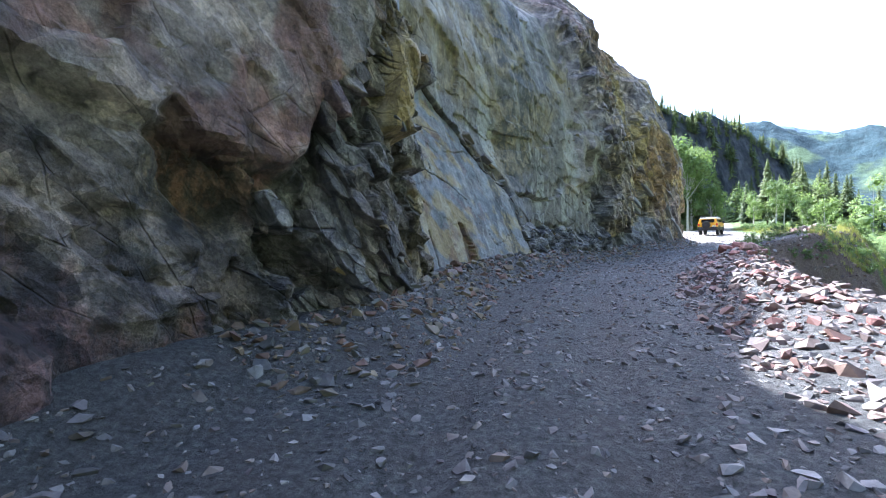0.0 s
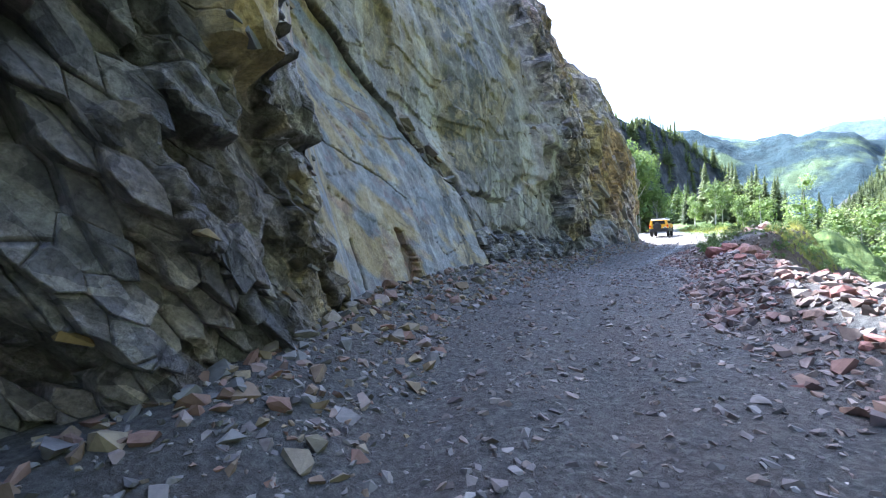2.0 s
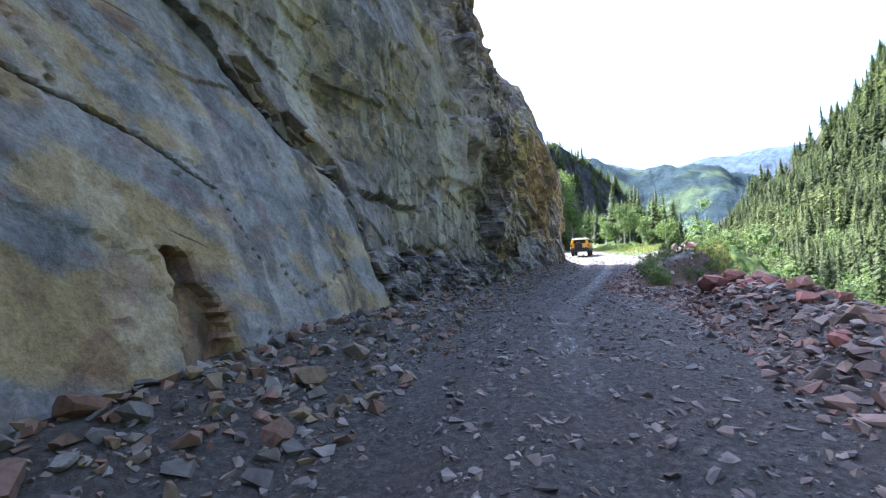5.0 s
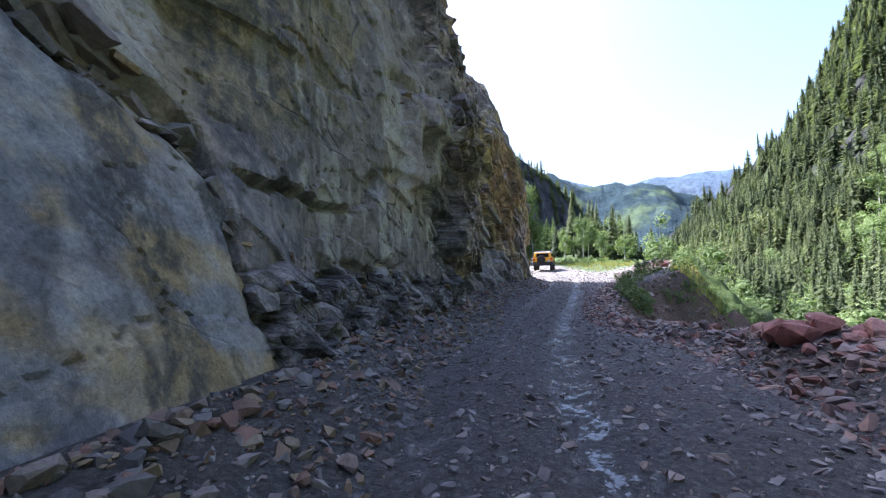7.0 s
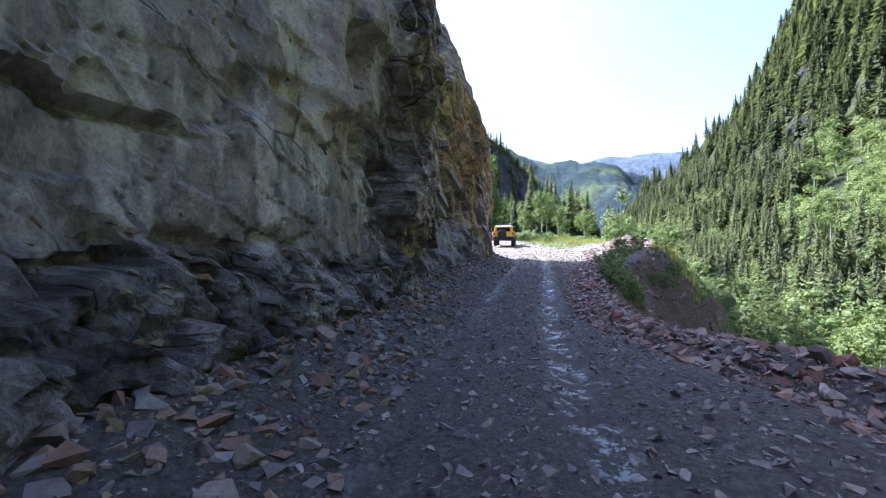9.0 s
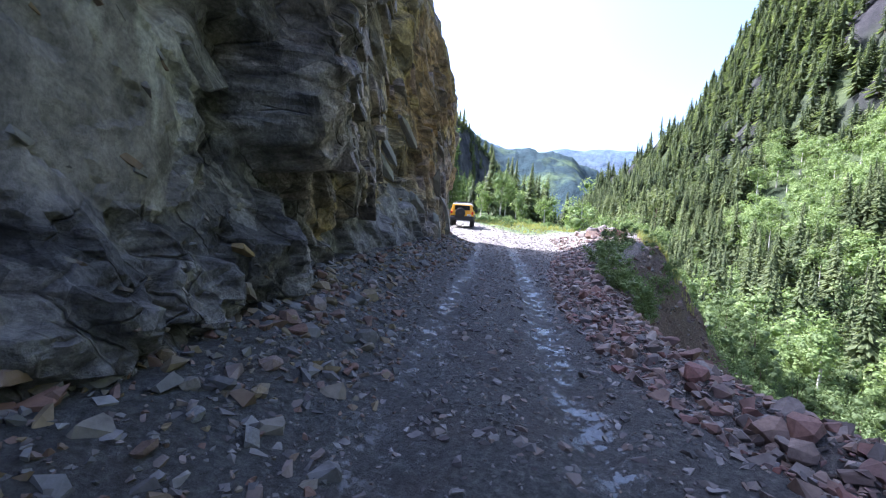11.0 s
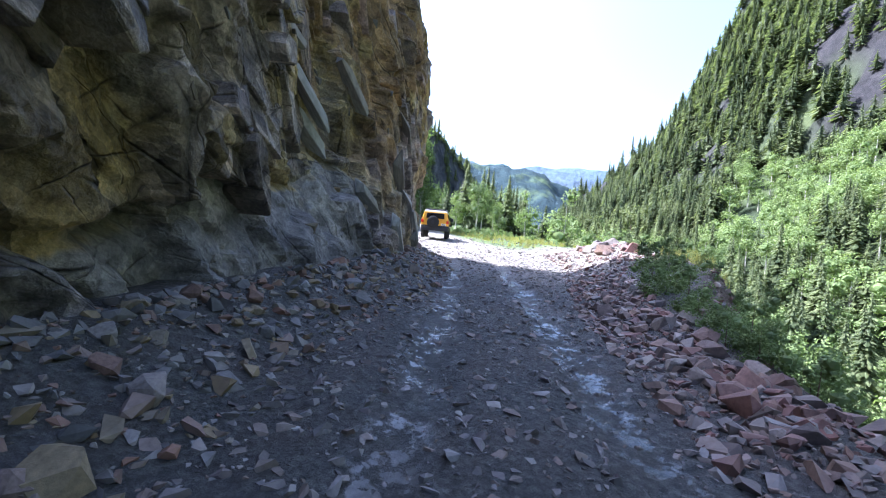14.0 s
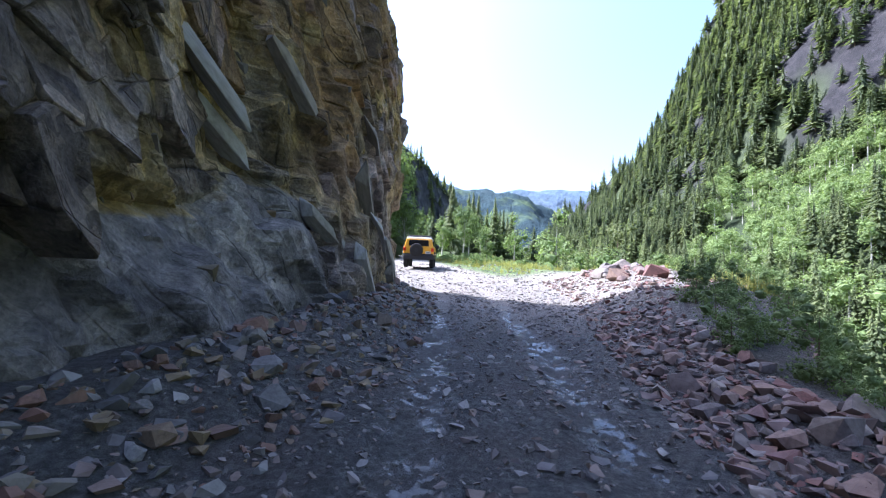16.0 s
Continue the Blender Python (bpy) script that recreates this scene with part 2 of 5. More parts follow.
def plain(name, colour, rough=0.5, metal=0.0, spec=0.4, wear=0.15, scale=12.0):
    m, ns, ls, b = material(name, rough, spec, metal)
    v = coords(ns, ls)
    n = noise_out(ns, ls, v, scale, 6, 0.65)
    lo = tuple(x * (1 - wear) for x in colour)
    hi = tuple(min(1, x * (1 + wear)) for x in colour)
    ls.new(ramp(ns, ls, n, [(0.35, lo), (0.65, hi)]), b.inputs["Base Color"])
    ls.new(ramp(ns, ls, n, [(0.3, (rough * 0.85,) * 3), (0.7, (min(1, rough * 1.2),) * 3)]), b.inputs["Roughness"])
    return m


def far_material(name, shade, lit, rock, scale):
    m, ns, ls, b = material(name, 0.95, 0.1)
    v = coords(ns, ls)
    n1 = noise_out(ns, ls, v, scale, 7, 0.62)
    n2 = noise_out(ns, ls, v, scale * 9, 8, 0.75)
    # noise paints shaded and sunlit patches of woods into the colour
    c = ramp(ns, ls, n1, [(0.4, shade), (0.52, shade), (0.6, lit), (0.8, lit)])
    band = noise_out(ns, ls, coords(ns, ls, (1, 1, 0.22)), scale * 5, 7, 0.7)
    c = mix(ns, ls, attr(ns, "rock"), c, mix(ns, ls, 1.0, rock, ramp(ns, ls, band, [(0.38, (0.2, 0.22, 0.26)), (0.55, (0.9, 0.9, 0.95)), (0.7, (1.7, 1.65, 1.6))]), "MULTIPLY"))
    k = ramp(ns, ls, n2, [(0.3, (0.4, 0.4, 0.4)), (0.5, (0.95, 0.95, 0.95)), (0.75, (1.5, 1.5, 1.5))])
    ls.new(mix(ns, ls, 0.8, c, k, "MULTIPLY"), b.inputs["Base Color"])
    bump(ns, ls, n2, b, 1.0, 1.0 / scale * 0.08)
    return m


ROCK = rock_material()
GROUND = ground_material()
RUBBLE = stone_material("rubble_stone", [(0.0702, 0.0624, 0.0585), (0.179, 0.0936, 0.0702), (0.133, 0.125, 0.117), (0.234, 0.156, 0.117), (0.101, 0.078, 0.0702), (0.265, 0.234, 0.203), (0.156, 0.0663, 0.0507), (0.195, 0.187, 0.179)])
GRAVEL = stone_material("road_gravel", [(0.07, 0.065, 0.062), (0.16, 0.15, 0.145), (0.11, 0.09, 0.085), (0.23, 0.22, 0.21), (0.14, 0.12, 0.105), (0.19, 0.145, 0.12), (0.3, 0.29, 0.27)], True)
TALUS = stone_material("talus_stone", [(0.085, 0.085, 0.085), (0.16, 0.152, 0.138), (0.23, 0.18, 0.1), (0.15, 0.1, 0.078), (0.2, 0.115, 0.08), (0.23, 0.225, 0.21), (0.105, 0.098, 0.098)])
SPRUCE = leaf_material("spruce_needles", (0.034, 0.055, 0.026), (0.17, 0.2, 0.085), 0.42)
ASPEN = leaf_material("aspen_leaves", (0.05, 0.09, 0.03), (0.22, 0.29, 0.11), 0.4)
BRUSH = leaf_material("brush_leaves", (0.035, 0.06, 0.022), (0.16, 0.215, 0.085), 0.4)
STRAW = leaf_material("dry_grass", (0.16, 0.17, 0.04), (0.4, 0.38, 0.13), 0.4)
BARK = plain("bark", (0.11, 0.075, 0.05), 0.9)
PALEBARK = plain("pale_bark", (0.42, 0.4, 0.34), 0.8)

# ---- geometry helpers ----
UX, UY, WX, WY = 0.6, 0.8, 0.8, -0.6


def to_xy(u, w):
    return UX * u + WX * w, UY * u + WY * w


def to_uw(x, y):
    return UX * x + UY * y, WX * x + WY * y


def lerp(x, pts):
    return np.interp(x, [p[0] for p in pts], [p[1] for p in pts])


def step(x, a, b):
    t = np.clip((x - a) / (b - a), 0, 1)
    return t * t * (3 - 2 * t)


def hash2(ix, iy, seed):
    h = (ix.astype(np.int64) * 374761393 + iy.astype(np.int64) * 668265263 + seed * 1442695041) & 0xFFFFFFFF
    h = ((h ^ (h >> 13)) * 1274126177) & 0xFFFFFFFF
    h = ((h ^ (h >> 16)) * 2246822519) & 0xFFFFFFFF
    return ((h ^ (h >> 15)) & 0xFFFFFF) / float(0x1000000)


def vnoise(x, y, seed=0):
    ix, iy = np.floor(x), np.floor(y)
    fx, fy = x - ix, y - iy
    fx, fy = fx * fx * (3 - 2 * fx), fy * fy * (3 - 2 * fy)
    a, b = hash2(ix, iy, seed), hash2(ix + 1, iy, seed)
    c, d = hash2(ix, iy + 1, seed), hash2(ix + 1, iy + 1, seed)
    return (a * (1 - fx) + b * fx) * (1 - fy) + (c * (1 - fx) + d * fx) * fy


def fbm(x, y, seed=0, octaves=5, gain=0.5):
    s, a, t = 0, 1.0, 0
    for i in range(octaves):
        s = s + a * vnoise(x * 2 ** i + 13.7 * i, y * 2 ** i - 7.1 * i, seed + i)
        t += a
        a *= gain
    return s / t


def facets(x, y, seed, slope=0.6):
    """Broken rock: each cell is a tilted plane at its own depth. Gives the depth, the nearness to a joint and the cell's middle."""
    ix, iy = np.floor(x), np.floor(y)
    d1 = np.full(x.shape, 1e9)
    d2 = np.full(x.shape, 1e9)
    best, sx, sy = np.zeros(x.shape), np.zeros(x.shape), np.zeros(x.shape)
    for i in (-1, 0, 1):
        for j in (-1, 0, 1):
            cx, cy = ix + i, iy + j
            px = cx + hash2(cx, cy, seed)
            py = cy + hash2(cx, cy, seed + 1)
            dx, dy = x - px, y - py
            d = np.maximum(np.abs(dx), np.abs(dy)) + np.hypot(dx, dy) * 0.35
            val = hash2(cx, cy, seed + 2) - 0.5 + slope * ((hash2(cx, cy, seed + 3) - 0.5) * dx + (hash2(cx, cy, seed + 4) - 0.5) * dy) * 2
            near = d < d1
            d2 = np.where(near, d1, np.minimum(d2, d))
            best, sx, sy = np.where(near, val, best), np.where(near, px, sx), np.where(near, py, sy)
            d1 = np.minimum(d1, d)
    return best, d2 - d1, sx, sy


def mesh_from(name, verts, faces, mat, smooth=False):
    """One mesh out of numpy arrays: verts n x 3, faces m x 3 or m x 4."""
    me = bpy.data.meshes.new(name)
    verts = np.ascontiguousarray(verts, dtype=np.float32)
    faces = np.ascontiguousarray(faces, dtype=np.int32)
    n, k = faces.shape
    me.vertices.add(len(verts))
    me.vertices.foreach_set("co", verts.ravel())
    me.loops.add(n * k)
    me.loops.foreach_set("vertex_index", faces.ravel())
    me.polygons.add(n)
    me.polygons.foreach_set("loop_start", np.arange(0, n * k, k, dtype=np.int32))
    me.polygons.foreach_set("use_smooth", np.full(n, smooth))
    me.update(calc_edges=True)
    me.validate()
    me.materials.append(mat)
    return me


def weights(me, **values):
    for k, v in values.items():
        a = me.attributes.new(k, "FLOAT", "POINT")
        a.data.foreach_set("value", np.clip(v, 0, 1).astype(np.float32).ravel())


def grid_faces(nu, nv):
    i = np.arange(nu - 1)[:, None] * nv + np.arange(nv - 1)[None, :]
    return np.stack([i, i + nv, i + nv + 1, i + 1], -1).reshape(-1, 4)


def part(name, bm, mat, parent, label=""):
    me = bpy.data.meshes.new(name)
    bm.to_mesh(me)
    bm.free()
    me.materials.append(mat)
    ob = new(name, me)
    ob.parent = parent
    if label:
        ob["label"] = label
    return ob


def scatter(base, places):
    """Copies of base meshes (lists of verts, faces) at places (kind, matrix 3x3, offset), as joined arrays."""
    vs, fs, k = [], [], 0
    for kind, m, o in places:
        v, f = base[kind]
        vs.append(v @ m.T + o)
        fs.append(f + k)
        k += len(v)
    return np.concatenate(vs), np.concatenate(fs)


def turn_z(a):
    c, s = math.cos(a), math.sin(a)
    return np.array([[c, -s, 0], [s, c, 0], [0, 0, 1.0]])


def turn_any(rng):
    return np.array(Euler((rng.uniform(-0.5, 0.5), rng.uniform(-0.5, 0.5), rng.uniform(0, 6.28))).to_matrix())


# ---- the lie of the land ----
FOOT = [(-40, 30), (-14, 5), (-5, -2.0), (0, -4.15), (2, -4.5), (4, -4.3), (5, -4.6), (6.5, -5.2), (8.2, -6.1), (9.2, -6.35), (15, -6.5), (16, -6.8), (18, -7.1), (20, -6.95), (22, -6.75), (24.7, -6.7), (26.6, -7.1), (28, -7.05), (29.7, -6.8), (31, -6.3), (33, -5.9), (36, -5.4), (40, -5.2), (41.2, -5.9), (43, -8.0), (47, -10.5), (55, -12), (70, -13), (110, -16)]
EDGE = [(-40, 40), (-12, 13), (0, 2.7), (5.6, 0.1), (9, -0.9), (12, -1.3), (16, -1.2), (19, -1.2), (21.5, -1.9), (23, -2.3), (25, -2.4), (27, -2.3), (31, -1.7), (33, -1.2), (36, -0.4), (40, 0.8), (46, 1.5), (55, 0.5), (70, -2.5), (110, -6)]
ROADZ = [(-40, -1.5), (0, 0), (5.6, 0.26), (9.7, 0.55), (12.4, 0.74), (16.8, 0.87), (22.2, 0.8), (24.4, 0.86), (27, 1.05), (32, 1.35), (36, 1.6), (44, 2.2), (51, 2.7), (60, 3.3), (80, 4.5), (110, 7)]
TRACK = [(-20, 15), (0, 0), (5.64, -2.58), (9.7, -3.69), (12.4, -4.16), (16.8, -4.5), (22.2, -4.35), (24.3, -4.15), (28, -3.8), (32, -3.4), (40, -2.8), (51, -3.9), (60, -5.4), (110, -9)]
# outer rim of the road bench: how wide the rubble bank is before the drop
RIM = [(-40, 3), (0, 3.2), (6, 2.6), (9, 1.9), (14, 1.5), (16, 1.4), (18, 1.0), (19.5, 0.8), (22.5, 0.7), (26, 0.8), (29, 1.4), (31, 1.7), (33.0, 2.8), (35, 4.0), (42, 5.0), (48, 4.5), (60, 5), (110, 8)]


def mountain(x, y):
    a = -4 + 0.8 * (x - 98) - 0.479 * (y - 36) - 0.17 * np.maximum(0, y - 110)
    a = a + 0.85 * np.maximum(0, a - 40)
    south = np.maximum(0, 118 - y)
    b = 54 + 0.8 * (x - 210) + 2.6 * south - 0.35 * np.maximum(0, y - 118)
    b = np.minimum(b, 58 - 1.1 * (x - 232) + 8 * south)
    n = (fbm(x * 0.02, y * 0.02, 31, 5) - 0.5)
    r = facets(x * 0.06, y * 0.06, 77, 0.8)[0]
    return np.minimum(a, b) + 16 * n + 3 * r * step(a, 25, 60) + 7 * rockband(x, y)


def rockband(x, y):
    """Bare rock on the mountainside."""
    a = -4 + 0.8 * (x - 98) - 0.479 * (y - 36)
    return step(fbm(x * 0.03, y * 0.03, 17, 4) + 0.12 * step(a, 38, 45) * (1 - step(a, 60, 68)) + 0.1 * step(a, 62, 85), 0.5, 0.56) * step(a, 26, 44)


def ground_z(u, w):
    x, y = to_xy(u, w)
    zr = lerp(u, ROADZ)
    foot, edge, rim, track = lerp(u, FOOT), lerp(u, EDGE), lerp(u, RIM), lerp(u, TRACK)
    # road with two worn tracks
    d = w - track
    z = zr - 0.07 * np.exp(-((np.abs(d) - 0.8) / 0.28) ** 2)
    z = z + 0.05 * (fbm(u * 0.9, w * 0.9, 3, 5) - 0.5) * 2
    # scree against the cliff
    z = z + 0.42 * (1 - step(w, foot - 0.1, foot + 1.35)) * step(u, -2, 1) * (1 - step(u, 40, 44))
    # bank of rubble along the outer edge
    bank = lerp(u, [(-10, 0.25), (4, 0.2), (9, 0.4), (14, 0.45), (17, 0.5), (19.5, 0.25), (24, 0.15), (29, 0.15), (33, 0.45), (35.5, 0.85), (38.5, 0.75), (40, 0.8), (42, 1.0), (46, 0.5), (56, 0.2)])
    s = (w - edge) / rim
    z = z + bank * step(s, -0.15, 0.45) * (0.7 + 0.6 * fbm(u * 0.7, w * 0.7, 9, 4))
    # the drop into the ravine
    over = np.maximum(0, w - edge - rim * 0.85)
    steepness = lerp(u, [(45, 1.5), (56, 0.22)])
    drop = np.minimum(over * steepness + 0.6 * np.maximum(0, over - 7) * step(u, 44, 50) + (1.6 * (fbm(u * 0.7, w * 0.7, 5, 5) - 0.5) + 0.5 * facets(u * 0.9, w * 0.9, 9)[0]) * np.minimum(over, 1.5) * step(u, 15, 20), 15 + 0.02 * over + 4 * (fbm(x * 0.02, y * 0.02, 8, 4) - 0.5))
    z = z - drop
    far = step(u, 115, 200)
    z = z * (1 - far) + (np.minimum(z, -4 + 0.01 * (u - 100))) * far
    # hillside above the cliff and beyond the bend
    inside = np.maximum(0, foot - lerp(u, [(41, 3.6), (43, 1.5)]) - w)
    hill = np.where(u > 41, step(inside, 0, 12) * (inside * 0.75), np.minimum(inside * 8, 9) + inside * 0.3)
    z = z + hill * step(u, -45, -10) + step(inside, 10, 60) * (fbm(x * 0.03, y * 0.03, 12, 4) - 0.5) * 14
    z = np.maximum(z, mountain(x, y))
    return z


def axis(parts):
    return np.concatenate([np.arange(a, b, s) for a, b, s in parts])


ua = axis([(-500, -60, 20), (-60, -8, 2.0), (-8, 46, 0.18), (46, 70, 0.5), (70, 150, 2.0), (150, 360, 4), (360, 2400, 60)])
wa = axis([(-900, -60, 30), (-60, -10, 2.0), (-10, 4.5, 0.16), (4.5, 14, 0.4), (14, 60, 2.0), (60, 200, 3.5), (200, 1500, 40)])
U, W = np.meshgrid(ua, wa, indexing="ij")
Z = ground_z(U, W)
X, Y = to_xy(U, W)
me = mesh_from("ground", np.stack([X, Y, Z], -1).reshape(-1, 3), grid_faces(len(ua), len(wa))[:, ::-1], GROUND, True)
edge, rim, track, foot = lerp(U, EDGE), lerp(U, RIM), lerp(U, TRACK), lerp(U, FOOT)
dist = np.hypot(X - 15, Y - 25)
past = step(W, edge + rim * 0.7, edge + rim * 1.0)
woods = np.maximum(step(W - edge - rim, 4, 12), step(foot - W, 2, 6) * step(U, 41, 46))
slope = np.hypot(*np.gradient(Z, ua, wa))
rocky = rockband(X, Y) * step(dist, 60, 120)
wetness = np.exp(-((np.abs(W - track) - 0.8) / 0.3) ** 2) * step(fbm(U * 2.6, W * 4.5, 21, 4), 0.3, 0.46) * step(U, 8, 15) * (1 - step(U, 36, 42))
# gravel is painted brighter along the road where the sun reaches it
weights(me, soil=past, grass=np.maximum(past * step(fbm(U * 0.5, W * 0.5, 14, 4), 0.5, 0.65) * step(U, 34, 37), step(U, 46, 52) * step(np.abs(W - track), 2.6, 4.2)), sun_pale=step(U, 33, 40), woods=woods, rock=rocky, wet=wetness)
tagged(new("ground", me), "rocky dirt road bench with wet tyre tracks above a wooded ravine", "ground", kind="structure")


# ---- the cliff ----
# the face at road height, how much it leans back, and up to which height it does
BASE = [(-40, 30), (-14, 5), (-5, -2.0), (0, -4.2), (1.6, -4.55), (2.4, -4.6), (4, -4.4), (4.8, -4.6), (5.4, -4.9), (6.5, -5.35), (7.3, -5.6), (8.2, -6.25), (9.2, -6.45), (11.5, -6.6), (15, -6.65), (16, -7.1), (17, -7.75), (17.5, -7.95), (20, -7.6), (21.5, -7.3), (24.7, -7.05), (26.6, -7.7), (28, -7.6), (29.7, -7.25), (31, -6.7), (32.5, -6.3), (34.8, -5.65), (36.4, -5.4), (38, -5.35), (40, -5.3), (41.2, -5.9), (43, -8.0), (47, -10.5), (55, -12), (70, -13)]
LEAN = [(-10, 0.1), (0, 0.0), (5, 0.0), (6.4, 0.1), (7.3, 0.3), (8.5, 0.35), (15, 0.38), (16, 0.25), (17, 0.05), (20, 0), (25, 0), (28, 0.1), (29.7, 0.15), (31, 0.42), (34.8, 0.45), (36.4, 0.2), (38, 0.05), (40, 0.02), (46, 0.3)]
CAP = [(-10, 6), (6, 6), (15, 4.8), (24, 3), (31, 2.6), (35, 2.6), (40, 4), (46, 9)]
J0 = [(6, 4.2), (7.1, 4.0), (8.5, 3.86), (9.14, 3.73), (10.32, 3.37), (11.15, 2.96), (11.57, 2.0), (11.7, -3)]
J1 = [(4, 7.5), (8.9, 5.4), (10.06, 5.0), (10.92, 4.62), (11.94, 4.02), (13.4, 2.6), (14.3, 0.9), (14.6, -1)]
J2 = [(5, 9.5), (8, 7.9), (10.66, 6.3), (11.76, 5.6), (12.5, 4.75), (13.1, 4.3), (13.65, 4.05), (14.2, 3.8), (14.68, 3.4), (14.72, 2.4), (14.8, 1.5), (15.0, 0.5), (15.1, -1)]
SLAB_EDGE = [(0.6, 7.0), (1.0, 7.2), (1.35, 6.9), (2.2, 6.75), (2.84, 6.4), (3.3, 6.05), (3.8, 5.75), (5, 5.1), (8, 3.6)]
MASS_EDGE = [(0, 2.55), (1.2, 2.4), (2.0, 2.7), (2.35, 2.87), (3.33, 3.3), (4.12, 3.96), (4.87, 4.1), (8, 4.4)]
MASS_FOOT = [(-2, 3.1), (0, 2.95), (0.8, 2.68), (1.46, 2.54), (2.48, 2.36), (2.87, 2.3)]
OCHRE_FOOT = [(23, 3.6), (25, 2.8), (27.1, 2.3), (27.7, 2.05), (29.1, 2.45), (29.5, 3.2), (31.6, 3.25), (32.6, 3.4), (33.3, 4.1), (35.4, 3.9)]


def seam_z(u, joint):
    """Height of a joint of the slab, with its ragged course."""
    return lerp(u, joint) + 0.16 * (fbm(u * 1.3, u * 0 + joint[0][1], 33, 4) - 0.5) + 0.05 * (hash2(np.floor(u * 2.7), np.floor(u * 0), 35) - 0.5)


def zones(u, z):
    bl = fbm(u * 0.7, z * 0.7, 41, 4) - 0.5
    k = u + 0.5 * bl
    split, left = lerp(z, MASS_EDGE), lerp(z, SLAB_EDGE)
    a = 1 - step(k, split, split + 0.12)
    b = step(k, split, split + 0.12) * (1 - step(k, left, left + 0.1))
    over = step(z, seam_z(u, J2), seam_z(u, J2) + 0.07)
    s = step(k, left, left + 0.1) * (1 - over) * (1 - step(u, 14.9, 15.2))
    turn = 23.4 - 0.35 * (z - 4)
    k = u + 1.0 * bl
    d = step(u, 6.6, 7.2) * over * (1 - step(k, turn, turn + 0.6))
    e = step(k, turn, turn + 0.6) * (1 - step(k, 34.2, 35.4))
    f = step(k, 34.2, 35.4)
    return a, b, s, d, e, f


def hollow(u, z, cu, cz, ru, rz):
    return np.exp(-(((u - cu) / ru) ** 2 + ((z - cz) / rz) ** 2) ** 2)


def macro(u, z):
    """The large form of the face: how far out it stands, before it breaks into blocks."""
    zr = lerp(u, ROADZ)
    h = z - zr
    w = lerp(u, BASE) - lerp(u, LEAN) * np.minimum(h, lerp(u, CAP))
    crest = lerp(u, [(4, 10.3), (8, 10.3), (11, 11.2), (18, 11.3), (20, 11.8), (22, 13), (26, 13.5), (40, 13)])
    h0 = lerp(u, [(6, 9), (20, 7), (30, 8), (36, 9), (40, 6.5)])
    w = w - lerp(u, [(0, 0.2), (24, 0.22), (30, 0.3), (36, 0.42), (40, 0.32), (46, 0.4)]) * np.clip(h - h0, 0, crest - h0)
    w = w - lerp(u, [(15, 1.1), (20, 1.0), (24, 0.9)]) * np.maximum(h - crest, 0)
    a, b, s, d, e, f = zones(u, z)
    bl = fbm(u * 0.8, z * 0.8, 45, 4) - 0.5
    # overhanging brown mass, with a crack and a hollow under it
    led = lerp(u, MASS_FOOT) + 0.12 * bl
    w = w + a * (0.16 * step(z, led - 0.02, led + 0.14) - 0.25 * np.exp(-((z - led + 0.06) / 0.07) ** 2) * step(u, 0.2, 0.8))
    w = w - 0.75 * hollow(u, z, 2.05, 1.95, 0.62, 0.42) - 0.5 * hollow(u, z, 2.75, 1.0, 0.4, 0.7) - 0.35 * hollow(u, z, 3.3, 0.6, 0.7, 0.5)
    w = w + 0.6 * np.exp(-((u - 0.3) / 0.5) ** 2) * (1 - step(z, 0.7, 1.25))
    # jutting ochre blocks at the slab's near edge
    w = w + 0.45 * step(u, 4.5, 4.6) * (1 - step(u, 5.1, 5.25)) * step(z, 3.1, 3.25) * (1 - step(z, 4.4, 4.9))
    w = w + 0.22 * step(u, 5.5, 5.65) * (1 - step(u, 6.2, 6.4)) * step(z, 1.35, 1.45) * (1 - step(z, 2.7, 2.9))
    # dark clefts in the shattered part
    for cu, cz, ru, rz, depth in ((3.5, 2.3, 0.14, 0.7, 0.3), (4.2, 1.3, 0.18, 0.6, 0.35), (5.2, 2.6, 0.2, 0.5, 0.35), (4.8, 0.8, 0.3, 0.35, 0.3), (3.9, 3.1, 0.25, 0.3, 0.25), (5.9, 3.1, 0.18, 0.3, 0.25)):
        w = w - b * depth * hollow(u + 0.35 * (z - cz), z, cu, cz, ru, rz)
    # the seam over the slab: a hollow with loose rock behind the slab's upper lip
    lip = z - seam_z(u, J2)
    w = w - 0.34 * np.exp(-((lip - 0.34) / 0.27) ** 4) * step(u, 12.2, 13.0) * (1 - step(u, 14.6, 15.2)) + 0.06 * d * (u < 12.5)
    # streaked wall: ledges, clefts, broken toe
    bh = fbm(u * 2.4, z * 0.7, 47, 4) - 0.5
    st = d * step(u, 14.8, 15.6)
    w = w + st * (0.12 * step(z, 3.68 + 0.4 * bh, 3.74 + 0.4 * bh) * (1 - step(u, 18.4, 18.8)) - 0.22 * np.exp(-((z - 3.62 - 0.4 * bh) / (0.05 + 0.12 * np.abs(bh))) ** 2) * (1 - step(u, 18.5, 18.9)) - 0.22 * np.exp(-((z - 2.38 - 0.5 * bh - 0.05 * (u - 18)) / (0.06 + 0.15 * np.abs(bl))) ** 2) * step(u, 17, 17.5) * (1 - step(u, 20.2, 20.8)))
    w = w + d * 0.12 * step(z, 6.05 + 0.3 * bl, 6.12 + 0.3 * bl) * step(u, 14, 14.4) * (1 - step(u, 16.6, 17.2))
    toe = lerp(u, [(14.8, 0), (16.2, 0.5), (18.8, 0.6), (20, 0.4), (22, 0.35), (25, 0.3), (28, 0.3), (31, 0.1), (34, 0)])
